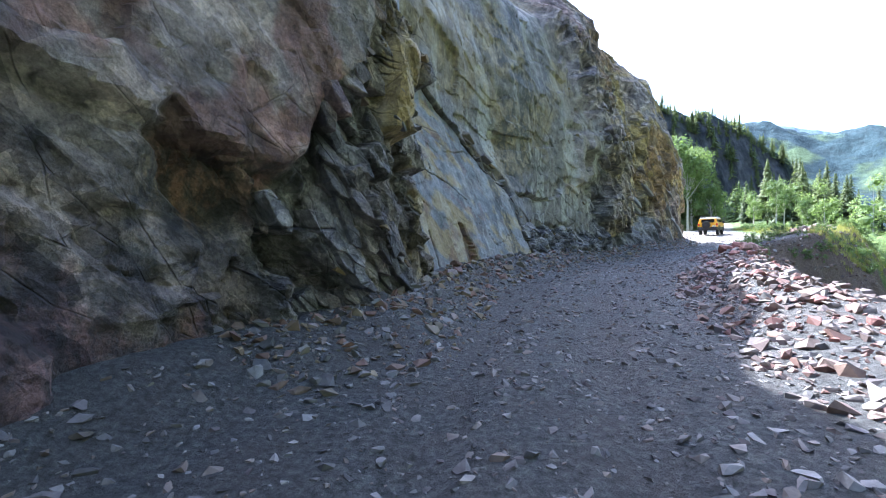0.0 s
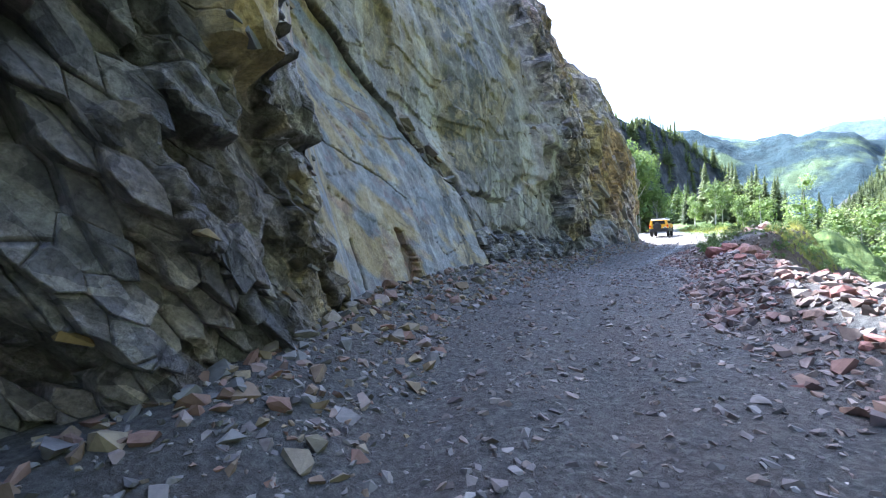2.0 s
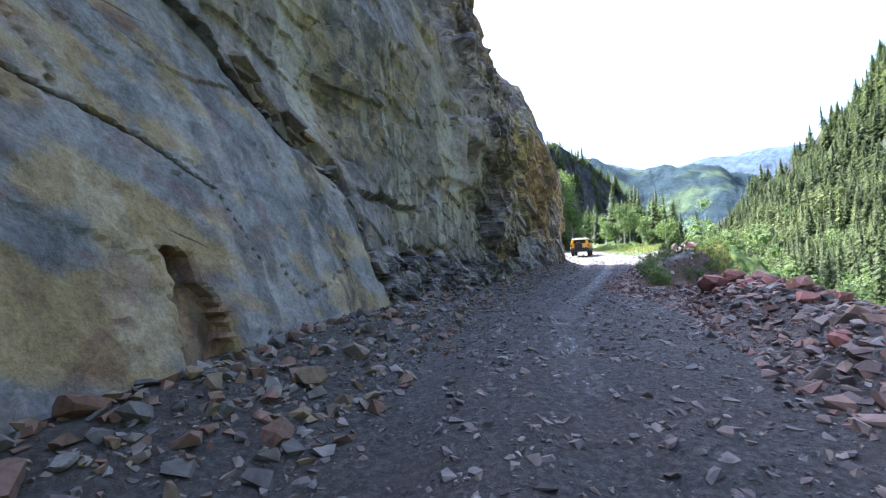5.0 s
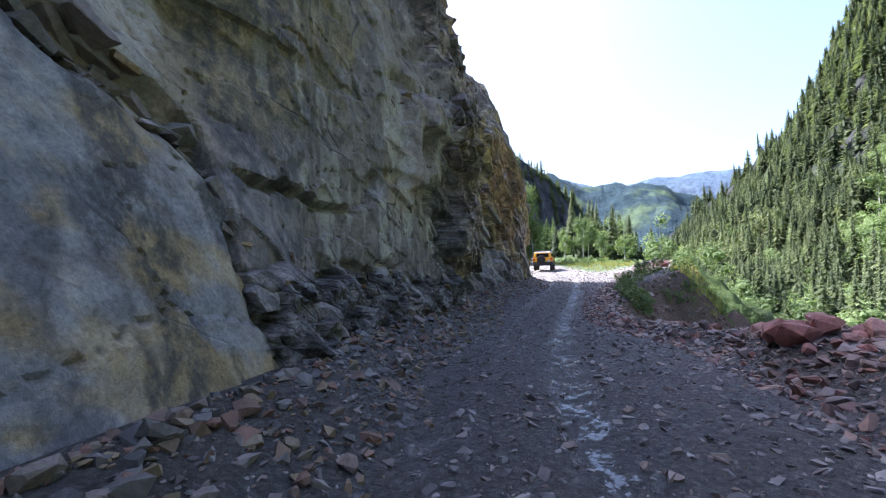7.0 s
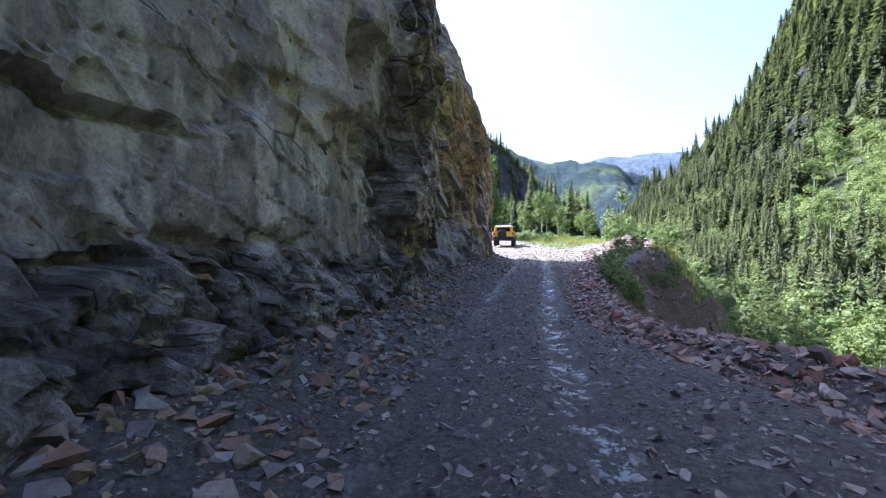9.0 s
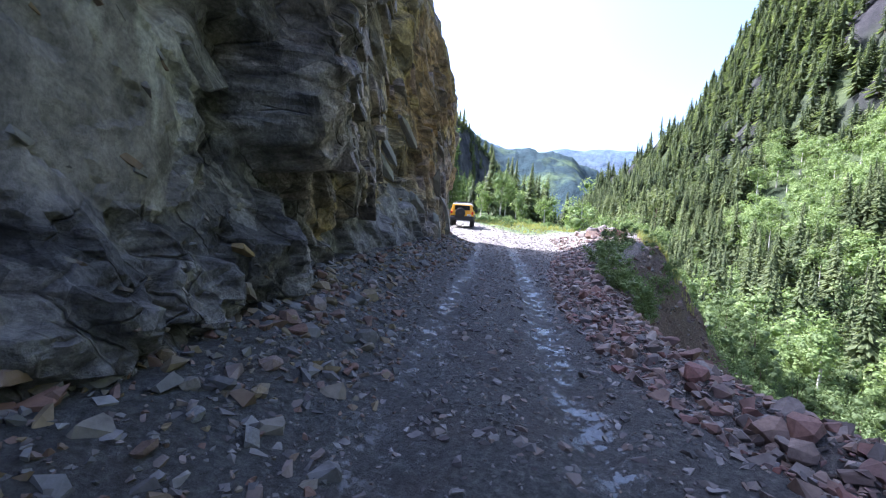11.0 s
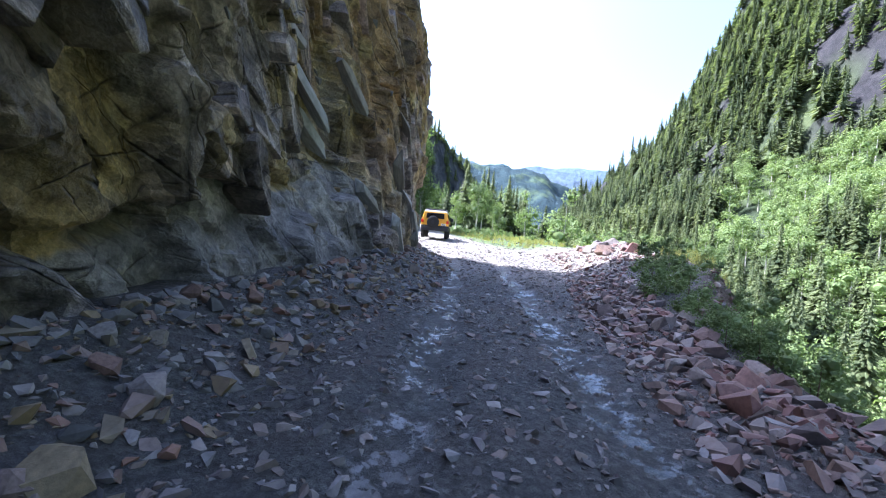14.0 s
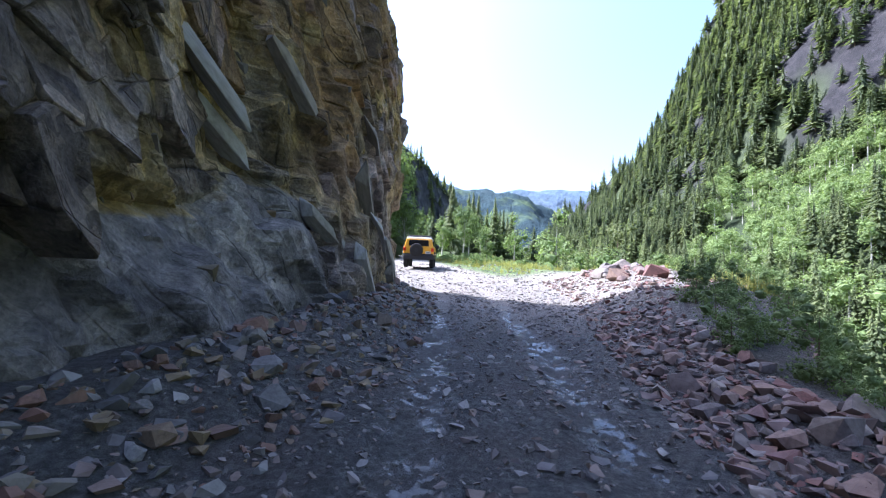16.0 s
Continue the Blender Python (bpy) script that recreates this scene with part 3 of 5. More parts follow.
    w = w + toe * (1 - step(h - 0.7 * bl, 0.5, 1.5))
    for cu, cz, ru, rz, depth in ((19.5, 4.45, 0.3, 0.28, 0.4), (20.5, 4.75, 0.5, 0.2, 0.35), (21.9, 5.9, 0.5, 0.5, 0.85), (22.6, 4.5, 0.35, 0.6, 0.5), (23.6, 3.6, 0.3, 0.6, 0.45), (21.0, 7.4, 0.6, 0.25, 0.4), (25.6, 2.2, 0.5, 0.5, 0.5), (26.6, 4.6, 0.4, 0.5, 0.5)):
        w = w - 0.75 * depth * hollow(u, z, cu, cz, ru, rz)
    # overhanging nose where the wall ends
    w = w + 0.32 * step(u, 20.6, 21.2) * (1 - step(u, 24.0, 25.2)) * step(z - 0.25 * (u - 21), 4.5, 4.7) * (1 - step(z, 7.2, 8.6))
    w = w + 0.3 * step(u, 21.6, 21.8) * (1 - step(u, 22.6, 22.9)) * step(z, 6.4, 6.5) * (1 - step(z, 7.2, 7.6))
    # ochre blocks that overhang a smooth grey foot
    l2 = lerp(u, OCHRE_FOOT) + 0.2 * bl
    l3 = lerp(u, [(24, 2.9), (26, 3.1), (28.4, 4.1), (28.8, 5.3)]) + 0.15 * bl
    out = lerp(u, [(24, 0.45), (30.5, 0.5), (32, 0.2), (33.2, -0.45), (33.9, -0.6), (34.3, 0.0), (36, 0.1)])
    w = w + e * (out * step(z, l2, l2 + 0.08) - 0.22 * np.exp(-((z - l2 + 0.12) / 0.12) ** 2))
    w = w + e * 0.4 * step(z, l3, l3 + 0.08) * (1 - step(u, 28.5, 28.8)) + e * 0.22 * step(z, 4.7, 4.8) * step(u, 28.4, 29) * (1 - step(u, 30.8, 31.2))
    # the corner of the bend bellies out halfway up
    w = w + 0.3 * step(u, 35.5, 38) * (1 - step(u, 40.6, 42)) * step(h, 2.0, 4.0) * (1 - step(h, 6, 8))
    return w, l2


def cliff_w(u, z):
    """How far out the rock face stands at u along the road and height z, and the weights of its colours."""
    zA, zB, slab, zD, zE, zF = zones(u, z)
    j0, j1, j2 = seam_z(u, J0), seam_z(u, J1), seam_z(u, J2)
    flat, l2 = macro(u, z)
    steep = (u - 0.25 * z > 24.5) | ((u > 2.4) & (u < 7.0))
    dip = np.where(steep, 1.5, 0.42)
    nn = np.sqrt(1 + dip * dip)
    p, q = np.where(steep, -1 / nn, 1.0), np.where(steep, dip / nn, -0.3)
    bed, crs = (z + dip * u) / nn, p * u + q * z
    det = (dip * q - p) / nn
    long = np.where(steep, 0.62, 1.0)

    def middle(sx, sy, ax, ay):
        c, bd = sx / ax, sy / ay
        return (bd * q - c / nn) / det, (dip / nn * c - p * bd) / det

    f1, e1, x1, y1 = facets(crs * 0.5 * long, bed * 0.75, 11, 0.8)
    f2, e2, x2, y2 = facets(crs * 1.1 * long, bed * 1.7, 23, 0.9)
    f3, e3, x3, y3 = facets(crs * 2.7 * long, bed * 4.2, 37, 0.9)
    f4, e4, _, _ = facets(crs * 7.0 + bed, bed * 9.0, 51, 1.0)
    m1 = macro(*middle(x1, y1, 0.5 * long, 0.75))[0]
    m2 = macro(*middle(x2, y2, 1.1 * long, 1.7))[0]
    m3 = macro(*middle(x3, y3, 2.7 * long, 4.2))[0]
    # where the breakage is coarse, middling or fine goes by whole blocks
    size = hash2(np.floor(x1 * 911), np.floor(y1 * 733), 7)
    streaked = zD * step(z - 0.5 * (fbm(u, z, 83, 4) - 0.5), 2.0, 2.5) * (1 - step(u, 22.5, 23.6))
    smooth_foot = zE * (z < l2 - 0.1) * step(u, 27.0, 28.6)
    massive = zA * (0.6 + 0.4 * (z > lerp(u, MASS_FOOT)))
    size = size - 0.35 * massive + 0.3 * zB + 0.35 * zD * (1 - streaked) + 0.2 * zE - 0.1 * zF
    form = np.where(size < 0.4, 0.35 * m1 + 0.65 * m2, np.where(size < 0.72, 0.8 * m2 + 0.2 * flat, 0.7 * m3 + 0.3 * flat))
    amp = np.where(size < 0.4, 0.42 * f1 + 0.18 * f2 + 0.07 * f3 + 0.012 * f4, np.where(size < 0.72, 0.28 * f1 + 0.3 * f2 + 0.12 * f3 + 0.02 * f4, 0.22 * f1 + 0.26 * f2 + 0.2 * f3 + 0.035 * f4))
    jut = step(u, 4.45, 4.55) * (1 - step(u, 5.15, 5.3)) * step(z, 3.05, 3.2) * (1 - step(z, 4.5, 4.9))
    plane = np.clip(np.maximum.reduce([slab, streaked * 0.94, smooth_foot * 0.64, massive * 0.72, jut * 0.75, zE * (0.08 + 0.34 * step(u, 27, 28.6)), zF * 0.48]), 0, 1)
    w = flat * plane + form * (1 - plane) + amp * (1 - plane) * (1 + 0.15 * zB - 0.35 * zA - 0.25 * zF - 0.15 * zE)
    w = w + plane * ((0.12 - 0.08 * slab) * f1 + (0.05 - 0.03 * slab) * f2 + 0.016 * f3 + 0.004 * f4) + smooth_foot * (0.1 * f1 + 0.09 * f2 + 0.03 * f3) + (zE * (1 - smooth_foot) + zF) * plane * (0.2 * f1 + 0.18 * f2)
    # slab joints: thin sheets that lie on one another
    w = w - slab * (0.07 * step(z, j1, j1 + 0.05) + 0.03 * step(z, j0, j0 + 0.05))
    notch = slab * (z < 2.15) * (np.abs(u - 10.32 - 0.17 * (2.1 - z) + 0.12 * f3) < 0.1 + 0.17 * (2.15 - z))
    w = w - 0.2 * notch + notch * 0.3 * (fbm(u * 3.0, z * 1.4, 63, 4) - 0.5)
    # steep thin plates near the bend
    sheet = (u + 0.55 * z) * 1.5
    saw = sheet - np.floor(sheet)
    saw = np.where(saw < 0.8, saw / 0.8, (1 - saw) / 0.2)
    w = w + zF * 0.22 * (saw - 0.5) * (hash2(np.floor(sheet), np.floor(z * 0.3 + 3 * hash2(np.floor(sheet), sheet * 0, 4)), 5) > 0.4)
    w = w + 0.02 * (fbm(u * 3, z * 3, 61, 4) - 0.5)
    crack = np.maximum.reduce([1 - step(e1, 0.0, 0.045), (1 - step(e2, 0.0, 0.05)) * np.where(size < 0.4, 0.5, 0.9), (1 - step(e3, 0, 0.08)) * np.where(size > 0.72, 0.7, 0.2)]) * (1 - plane)
    crack = np.maximum(crack, plane * (1 - step(e1, 0, 0.02)) * (fbm(u, z, 95, 3) > 0.47) * 0.8)
    crack = np.maximum(crack, plane * (1 - 0.8 * slab) * (1 - step(e2, 0, 0.03)) * (fbm(u + 7, z, 96, 3) > 0.52) * 0.7)
    for j, g in ((j0, 0.03), (j1, 0.05), (j2, 0.09)):
        crack = np.maximum(crack, (u > 6.9) * (u < 15) * (1 - step(np.abs(z - j), 0.015, g)) * step(fbm(u * 1.1, z * 0 + g * 100, 98, 3), 0.3, 0.42))
    crack = np.maximum(crack, slab * (1 - step(np.abs(u - 8.55 + 0.05 * (z - 1.2)), 0.015, 0.04)) * (z < 1.9))
    w = w - 0.07 * crack
    bl2 = fbm(u * 0.8, z * 0.8, 87, 4) - 0.5
    cells = hash2(np.floor(x2 * 577), np.floor(y2 * 391), 3)
    n1 = fbm(u * 0.5, z * 0.5, 71, 5)
    n2 = fbm(u * 1.6 + 9, z * 0.9, 73, 5)
    n3 = fbm(u * 1.3 + 31, z * 1.3, 79, 5)
    n4 = fbm((u * 0.87 - z * 0.5) * 1.3 + 5, (z * 0.87 + u * 0.5) * 2.6, 81, 5)
    n5 = fbm((u * 0.87 - z * 0.5) * 2.1, (z * 0.87 + u * 0.5) * 3.6 + 17, 85, 4)
    ochre = 0.6 * hollow(u, z, 1.95, 2.0, 0.75, 0.5) * step(n3, 0.4, 0.55) + 0.8 * zB * step(u + 0.6 * (z - 2), 5.0, 5.7) * step(n2 + 0.3 * cells, 0.54, 0.68) + slab * 0.8 * step(n4 + lerp(u, [(6, 0.08), (9.3, 0.05), (10.6, 0.0), (13, -0.07)]) - 0.02 * (z - 2), 0.44, 0.58) + zD * 0.55 * step(z, 3.2, 4.8) * step(n1 + 0.1 * (u < 16), 0.52, 0.66) + zE * (z > l2 - 0.25) * step(u + 0.8 * bl2, 26.4, 28.0) * (0.3 + 0.6 * step(n1 + 0.3 * cells, 0.46, 0.6)) + zF * (0.1 + 0.55 * step(n1 + 0.3 * cells, 0.54, 0.66)) + 0.7 * step(u, 22, 24) * step(z, 4.5, 5.5) * step(n1 + 0.25 * cells, 0.5, 0.62)
    ochre = np.maximum(ochre, 0.9 * jut)
    brown = zA * 1.0 + zB * 0.5 + zD * (0.15 + 0.4 * (u > 20) * (z > 4)) + zE * 0.9 * (z > l2) + zF * 0.85 + notch + 1.0 * (np.abs(z - j2 - 0.34) < 0.34) * (u > 12.2) * (u < 15)
    blue = slab * 0.62 * step(n5, 0.36, 0.5) + 0.35 * zB * (cells > 0.5) + 0.15 * zA * step(n3, 0.5, 0.6) + smooth_foot * 0.05 + zD * (1 - streaked) * 0.3
    red = slab * 0.4 * step(n5 + 0.3 * (n4 - 0.5), 0.6, 0.7) * (u < 12) + zA * 0.6 * step(n2, 0.48, 0.6) + (zF + zE * (z > l2)) * 0.35 * step(n1, 0.55, 0.65) + notch * 0.3
    bands = step(fbm(u * 2.3 + 0.25 * z, z * 0.16, 97, 4) + 0.05 * np.sin(3.2 * z + 4 * n1), 0.53, 0.58)
    dark = 0.35 + 0.65 * step(fbm(u * 1.3 + 40, z * 0.16, 99, 4), 0.46, 0.56)
    streak = bands * (streaked * (0.75 - 0.4 * step(z, 5.5, 8)) + slab * 0.3 + 0.2 * (zE + zF))
    # besides water stains: shade painted under overhangs and in the seam, notch and recesses
    stain_shade = dark * (1 - bands) * (streaked * 0.5 + 0.2 * slab * (u < 12) + 1.0 * slab * step(u, 12.5, 14.0) + 0.5 * slab * step(u, 11.0, 13.0) + zE * (0.9 * (1 - step(u + 0.8 * bl2, 26.4, 28.0)) * (z > 2.6) * 0.3))
    stain_shade = stain_shade + 0.4 * zA * step(n3, 0.4, 0.55) + 0.5 * (np.abs(z - j2 - 0.34) < 0.34) * (u > 12.2) * (u < 15) * step(n2, 0.4, 0.5) + 0.25 * smooth_foot * step(n3, 0.42, 0.55) + 0.5 * notch + 0.3 * slab * step(n5 - 0.4 * (n4 - 0.5), 0.56, 0.66) + 0.9 * step(n2, 0.36, 0.5) * (zA * (1 - step(z, 2.3, 2.5)) + 0.6 * zB * (1 - jut)) + 0.6 * zD * (1 - step(u, 17, 18.6)) * step(u, 14.6, 15.2) * step(n3, 0.38, 0.5) 
    return w, dict(ochre=ochre, brown=brown * (0.65 + 0.5 * cells), blue=blue, red=red, streak=streak, stain_shade=stain_shade, joint=crack, chip=0.003 + 0.016 * (1 - plane), plane=plane)


cu = axis([(-14, -1, 0.3), (-1, 41.5, 0.055), (41.5, 60, 0.25)])
cz = axis([(-1.2, 0, 0.15), (0, 7.5, 0.055), (7.5, 12, 0.12), (12, 22, 0.35)])
CU, CZ = np.meshgrid(cu, cz, indexing="ij")
ROW = CZ
jit = np.random.RandomState(3)
CU = CU + jit.uniform(-0.005, 0.005, CU.shape)
CZ = CZ + jit.uniform(-0.005, 0.005, CZ.shape)
# a row of points runs along each joint of the slab
seam = np.zeros(CU.shape, bool)
for joint in (J0, J1, J2):
    jz = seam_z(CU, joint)
    CZ = np.where((np.abs(ROW - jz) < 0.0276) & (CU > 6.5) & (CU < 15.2), jz, CZ)
    seam |= (np.abs(ROW - jz) < 0.2) & (CU > 6.3) & (CU < 15.3)
CW, tints = cliff_w(CU, CZ)
# edges of the blocks are worn a little
chip = tints.pop("chip")
for i in range(2):
    worn = CW.copy()
    worn[1:-1, 1:-1] = 0.64 * CW[1:-1, 1:-1] + 0.15 * (CW[:-2, 1:-1] + CW[2:, 1:-1]) + 0.03 * (CW[1:-1, :-2] + CW[1:-1, 2:])
    CW = np.where(seam | ((i > 0) & (CU < 23)), CW, worn)
CW = CW + jit.uniform(-1, 1, CW.shape) * chip
CX, CY = to_xy(CU, CW)
quads = grid_faces(len(cu), len(cz))
wf = CW.reshape(-1)[quads]
flip = np.abs(wf[:, 0] - wf[:, 2]) < np.abs(wf[:, 1] - wf[:, 3])
tris = np.concatenate([np.where(flip[:, None], quads[:, [0, 1, 2]], quads[:, [0, 1, 3]]), np.where(flip[:, None], quads[:, [0, 2, 3]], quads[:, [1, 2, 3]])])
me = mesh_from("cliff", np.stack([CX, CY, CZ], -1).reshape(-1, 3), tris, ROCK, True)
me.set_sharp_from_angle(angle=radians(17))
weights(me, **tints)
cliff = tagged(new("cliff", me), "fractured grey, ochre and brown rock face beside the road", "cliff", kind="structure")


# ---- distant ridges ----
def ridge(name, label, crest, depth, floor, mat, seed, rough, cliffs):
    """A ridge round the valley: crest rows of (bearing, height, distance)."""
    az = np.linspace(crest[0][0], crest[-1][0], 260)
    hs, ds = lerp(az, [(c[0], c[1]) for c in crest]), lerp(az, [(c[0], c[2]) for c in crest])
    v = np.linspace(0, 1.35, 60)
    A, V = np.meshgrid(np.radians(az), v, indexing="ij")
    H, D = hs[:, None] + 0 * V, ds[:, None] + 0 * V
    d = D - depth * (1 - V)
    x, y = np.sin(A) * d, np.cos(A) * d
    k = 6.0 / depth
    rise = np.where(V < 1, (1 - cliffs) * V + cliffs * step(V, 0.55, 0.95), 1 - (V - 1) * 1.4)
    n = fbm(x * k, y * k, seed, 6, 0.55) - 0.5
    f = facets(A * D * k * 0.5, V * 5, seed + 5, 0.9)[0]
    z = floor + (H - floor) * rise + rough * n * (0.3 + V) + rough * 0.25 * f * cliffs
    me = mesh_from(name, np.stack([x, y, z], -1).reshape(-1, 3), grid_faces(*A.shape)[:, ::-1], mat, True)
    sl = np.abs(np.gradient(z, axis=1)) / (depth / 44)
    weights(me, rock=step(sl, 0.9, 1.3) * (0.3 + 0.7 * cliffs) * (V < 1.02))
    tagged(new(name, me), label, "ridge", kind="structure")
    return np.stack([x, y, z], -1)


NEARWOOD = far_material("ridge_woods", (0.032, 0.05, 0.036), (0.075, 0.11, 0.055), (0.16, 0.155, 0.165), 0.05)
# distance haze is mixed into the blue of the hill and mesa colours
HAZY_HILLWOOD = far_material("hazy_hill_woods", (0.045, 0.075, 0.085), (0.125, 0.175, 0.095), (0.075, 0.09, 0.11), 0.006)
HAZY_FARWOOD = far_material("hazy_mesa_woods", (0.13, 0.18, 0.23), (0.17, 0.22, 0.25), (0.15, 0.19, 0.24), 0.003)
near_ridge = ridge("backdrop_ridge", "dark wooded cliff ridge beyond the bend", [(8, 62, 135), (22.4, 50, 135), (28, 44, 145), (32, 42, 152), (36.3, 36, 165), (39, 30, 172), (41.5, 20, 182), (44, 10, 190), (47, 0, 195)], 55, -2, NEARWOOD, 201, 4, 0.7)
ridge("backdrop_hill", "wooded hill painted with blue-green haze and sunlit clearings", [(20, 220, 900), (33, 228, 950), (38, 222, 950), (41, 205, 950), (44, 192, 950), (48, 180, 950), (51, 172, 960), (54, 150, 980), (57, 110, 1000), (62, 60, 1000), (80, 30, 1000)], 620, -14, HAZY_HILLWOOD, 211, 60, 0.3)
ridge("backdrop_mesa", "flat-topped mesa painted with blue haze", [(25, 560, 2400), (38, 555, 2400), (43, 500, 2400), (46, 470, 2450), (50, 520, 2500), (54, 530, 2500), (60, 530, 2500), (90, 560, 2500)], 900, 0, HAZY_FARWOOD, 221, 40, 0.4)


# ---- trees ----
def conifer(rng, boughs, tiers, fine=True, broad=1.0):
    """A spruce one metre tall: trunk and ragged drooping boughs, as arrays."""
    v, f = [], []
    tv = [(0.014 * math.cos(i * 1.2566), 0.014 * math.sin(i * 1.2566), -0.05) for i in range(5)] + [(0, 0, 0.97)]
    tf = [(i, (i + 1) % 5, 5) for i in range(5)]
    fat, bare = broad * rng.uniform(0.15, 0.24), rng.uniform(0.03, 0.14)
    for k in range(boughs):
        t = bare + (1 - bare) * (k + rng.random()) / boughs
        a = k * 2.39996 + rng.uniform(-0.5, 0.5)
        r = (fat * (1 - t) ** 0.8 + 0.008) * (0.45 + 0.75 * rng.random() ** 0.7)
        hw = r * rng.uniform(0.1, 0.22) + 0.004
        c, s = math.cos(a), math.sin(a)
        tip = t - r * rng.uniform(0.15, 0.75)
        mid = (t * 0.55 + tip * 0.45) + r * 0.05
        n = len(v)
        v += [(0, 0, t + 0.012), (c * r * 0.6 - s * hw, s * r * 0.6 + c * hw, mid - r * 0.16), (c * r, s * r, tip), (c * r * 0.6 + s * hw, s * r * 0.6 - c * hw, mid - r * 0.16), (c * r * 0.55, s * r * 0.55, mid + r * 0.06)]
        f += [(n, n + 1, n + 4), (n + 1, n + 2, n + 4), (n + 2, n + 3, n + 4), (n + 3, n, n + 4)] if fine else [(n, n + 1, n + 2), (n, n + 2, n + 3)]
    # the dense inner growth
    for k in range(tiers):
        t = bare + (0.97 - bare) * k / tiers
        top = min(1.0, t + 2.1 / tiers)
        n = len(v)
        for i in range(7):
            a = i * 0.8976 + k + rng.uniform(-0.3, 0.3)
            r = (fat * (1 - t) ** 0.8) * rng.uniform(0.12, 0.42)
            v.append((r * math.cos(a), r * math.sin(a), t - r * rng.uniform(0.1, 0.5)))
        v.append((rng.uniform(-0.006, 0.006), rng.uniform(-0.006, 0.006), top))
        f += [(n + i, n + (i + 1) % 7, n + 7) for i in range(7)]
    n = len(v)
    v += [(0.006, 0, 0.93), (-0.004, 0.005, 0.93), (-0.004, -0.005, 0.93), (0, 0, 1.02)]
    f += [(n, n + 1, n + 3), (n + 1, n + 2, n + 3), (n + 2, n, n + 3)]
    return (np.array(tv), np.array(tf)), (np.array(v), np.array(f))


def twig(p, q, r):
    tv = [(p[0] + r * math.cos(i * 1.57), p[1] + r * math.sin(i * 1.57), p[2]) for i in range(4)] + [tuple(q)]
    return np.array(tv), np.array([(i, (i + 1) % 4, 4) for i in range(4)])


ICO = bmesh.new()
bmesh.ops.create_icosphere(ICO, subdivisions=1, radius=1)
ICO_V, ICO_F = np.array([p.co[:] for p in ICO.verts]), np.array([[p.index for p in q.verts] for q in ICO.faces])
ICO.free()


def broadleaf(rng, leaves, wide, low=0.25, size=0.05):
    """A broad-leaved tree one metre tall: stem, limbs, and a ragged crown of leaf sprays round its dense inner growth."""
    blobs = []
    for i in range(rng.randint(8, 12)):
        a, t = rng.uniform(0, 6.28), rng.uniform(low + 0.08, 0.9)
        r = wide * rng.uniform(0.2, 1.0) * (1 - abs(t - 0.5) * 1.1)
        blobs.append((r * math.cos(a), r * math.sin(a), t, rng.uniform(0.1, 0.19) * (0.6 + wide)))
    stem = twig((0, 0, -0.05), (0.01, 0.0, 0.85), 0.02)
    limbs = [twig((0, 0, b[2] * 0.55), b[:3], 0.008) for b in blobs]
    vs, fs, n = [], [], 0
    for bx, by, bz, br in blobs:
        k = np.array([rng.uniform(0.34, 0.6) for _ in range(len(ICO_V))])[:, None]
        vs.append(ICO_V * k * br * np.array([1, 1, 0.85]) + np.array([bx, by, bz]))
        fs.append(ICO_F + n)
        n += len(ICO_V)
    v, f = [], []
    for i in range(leaves):
        bx, by, bz, br = rng.choice(blobs)
        d = Vector((rng.gauss(0, 1), rng.gauss(0, 1), rng.gauss(0, 1))).normalized() * br * rng.uniform(0.72, 1.12)
        o = Vector((bx, by, bz + d.z * 0.15)) + d
        face = (d.normalized() + Vector((0, 0, 0.35)) + 0.45 * Vector((rng.gauss(0, 1), rng.gauss(0, 1), rng.gauss(0, 1)))).normalized()
        m = face.to_track_quat("Z", "Y").to_matrix() @ Euler((0, 0, rng.uniform(0, 6.28))).to_matrix()
        s = size * rng.uniform(0.5, 1.15)
        k = n + len(v)
        for q in ((-0.8, -0.5, 0), (0.9, -0.3, 0.1), (0, 0.9, 0)):
            v.append(tuple(o + m @ (Vector(q) * s)))
        f.append((k, k + 1, k + 2))
    return stem, (np.concatenate(vs + [np.array(v)]), np.concatenate(fs + [np.array(f)])), limbs


rng = random.Random(5)
FINE_SPRUCE = [conifer(rng, 420, 14) for _ in range(3)]
MID_SPRUCE = [conifer(rng, 230, 9, False) for _ in range(5)]
FAR_SPRUCE = [conifer(rng, 84, 6, False, 1.6) for _ in range(6)]
FINE_ASPEN = [broadleaf(rng, 2600, 0.26, 0.2, 0.017) for _ in range(3)]
MID_ASPEN = [broadleaf(rng, 900, 0.3, 0.12, 0.022) for _ in range(5)]
MID_BUSH = [broadleaf(rng, 760, 0.5, 0.0, 0.026) for _ in range(4)]
FAR_ASPEN = [broadleaf(rng, 300, 0.32, 0.1, 0.034) for _ in range(4)]


def tree_kind(name, label, shape, bark, leaf, crown_name="crown"):
    """A tree one metre tall, to be copied: an Empty with trunk and crown."""
    ob = tagged(new(name), label, "shrub" if name == "shrub" else "tree")
    for nm, (v, f), mat in (("trunk", shape[0], bark), (crown_name, shape[1], leaf)):
        c = new(nm, mesh_from(nm, v, f, mat))
        c.parent = ob
    for v, f in (shape[2] if name == "aspen" else ()):
        c = new("limb", mesh_from("limb", v, f, bark))
        c.parent = ob
    return ob


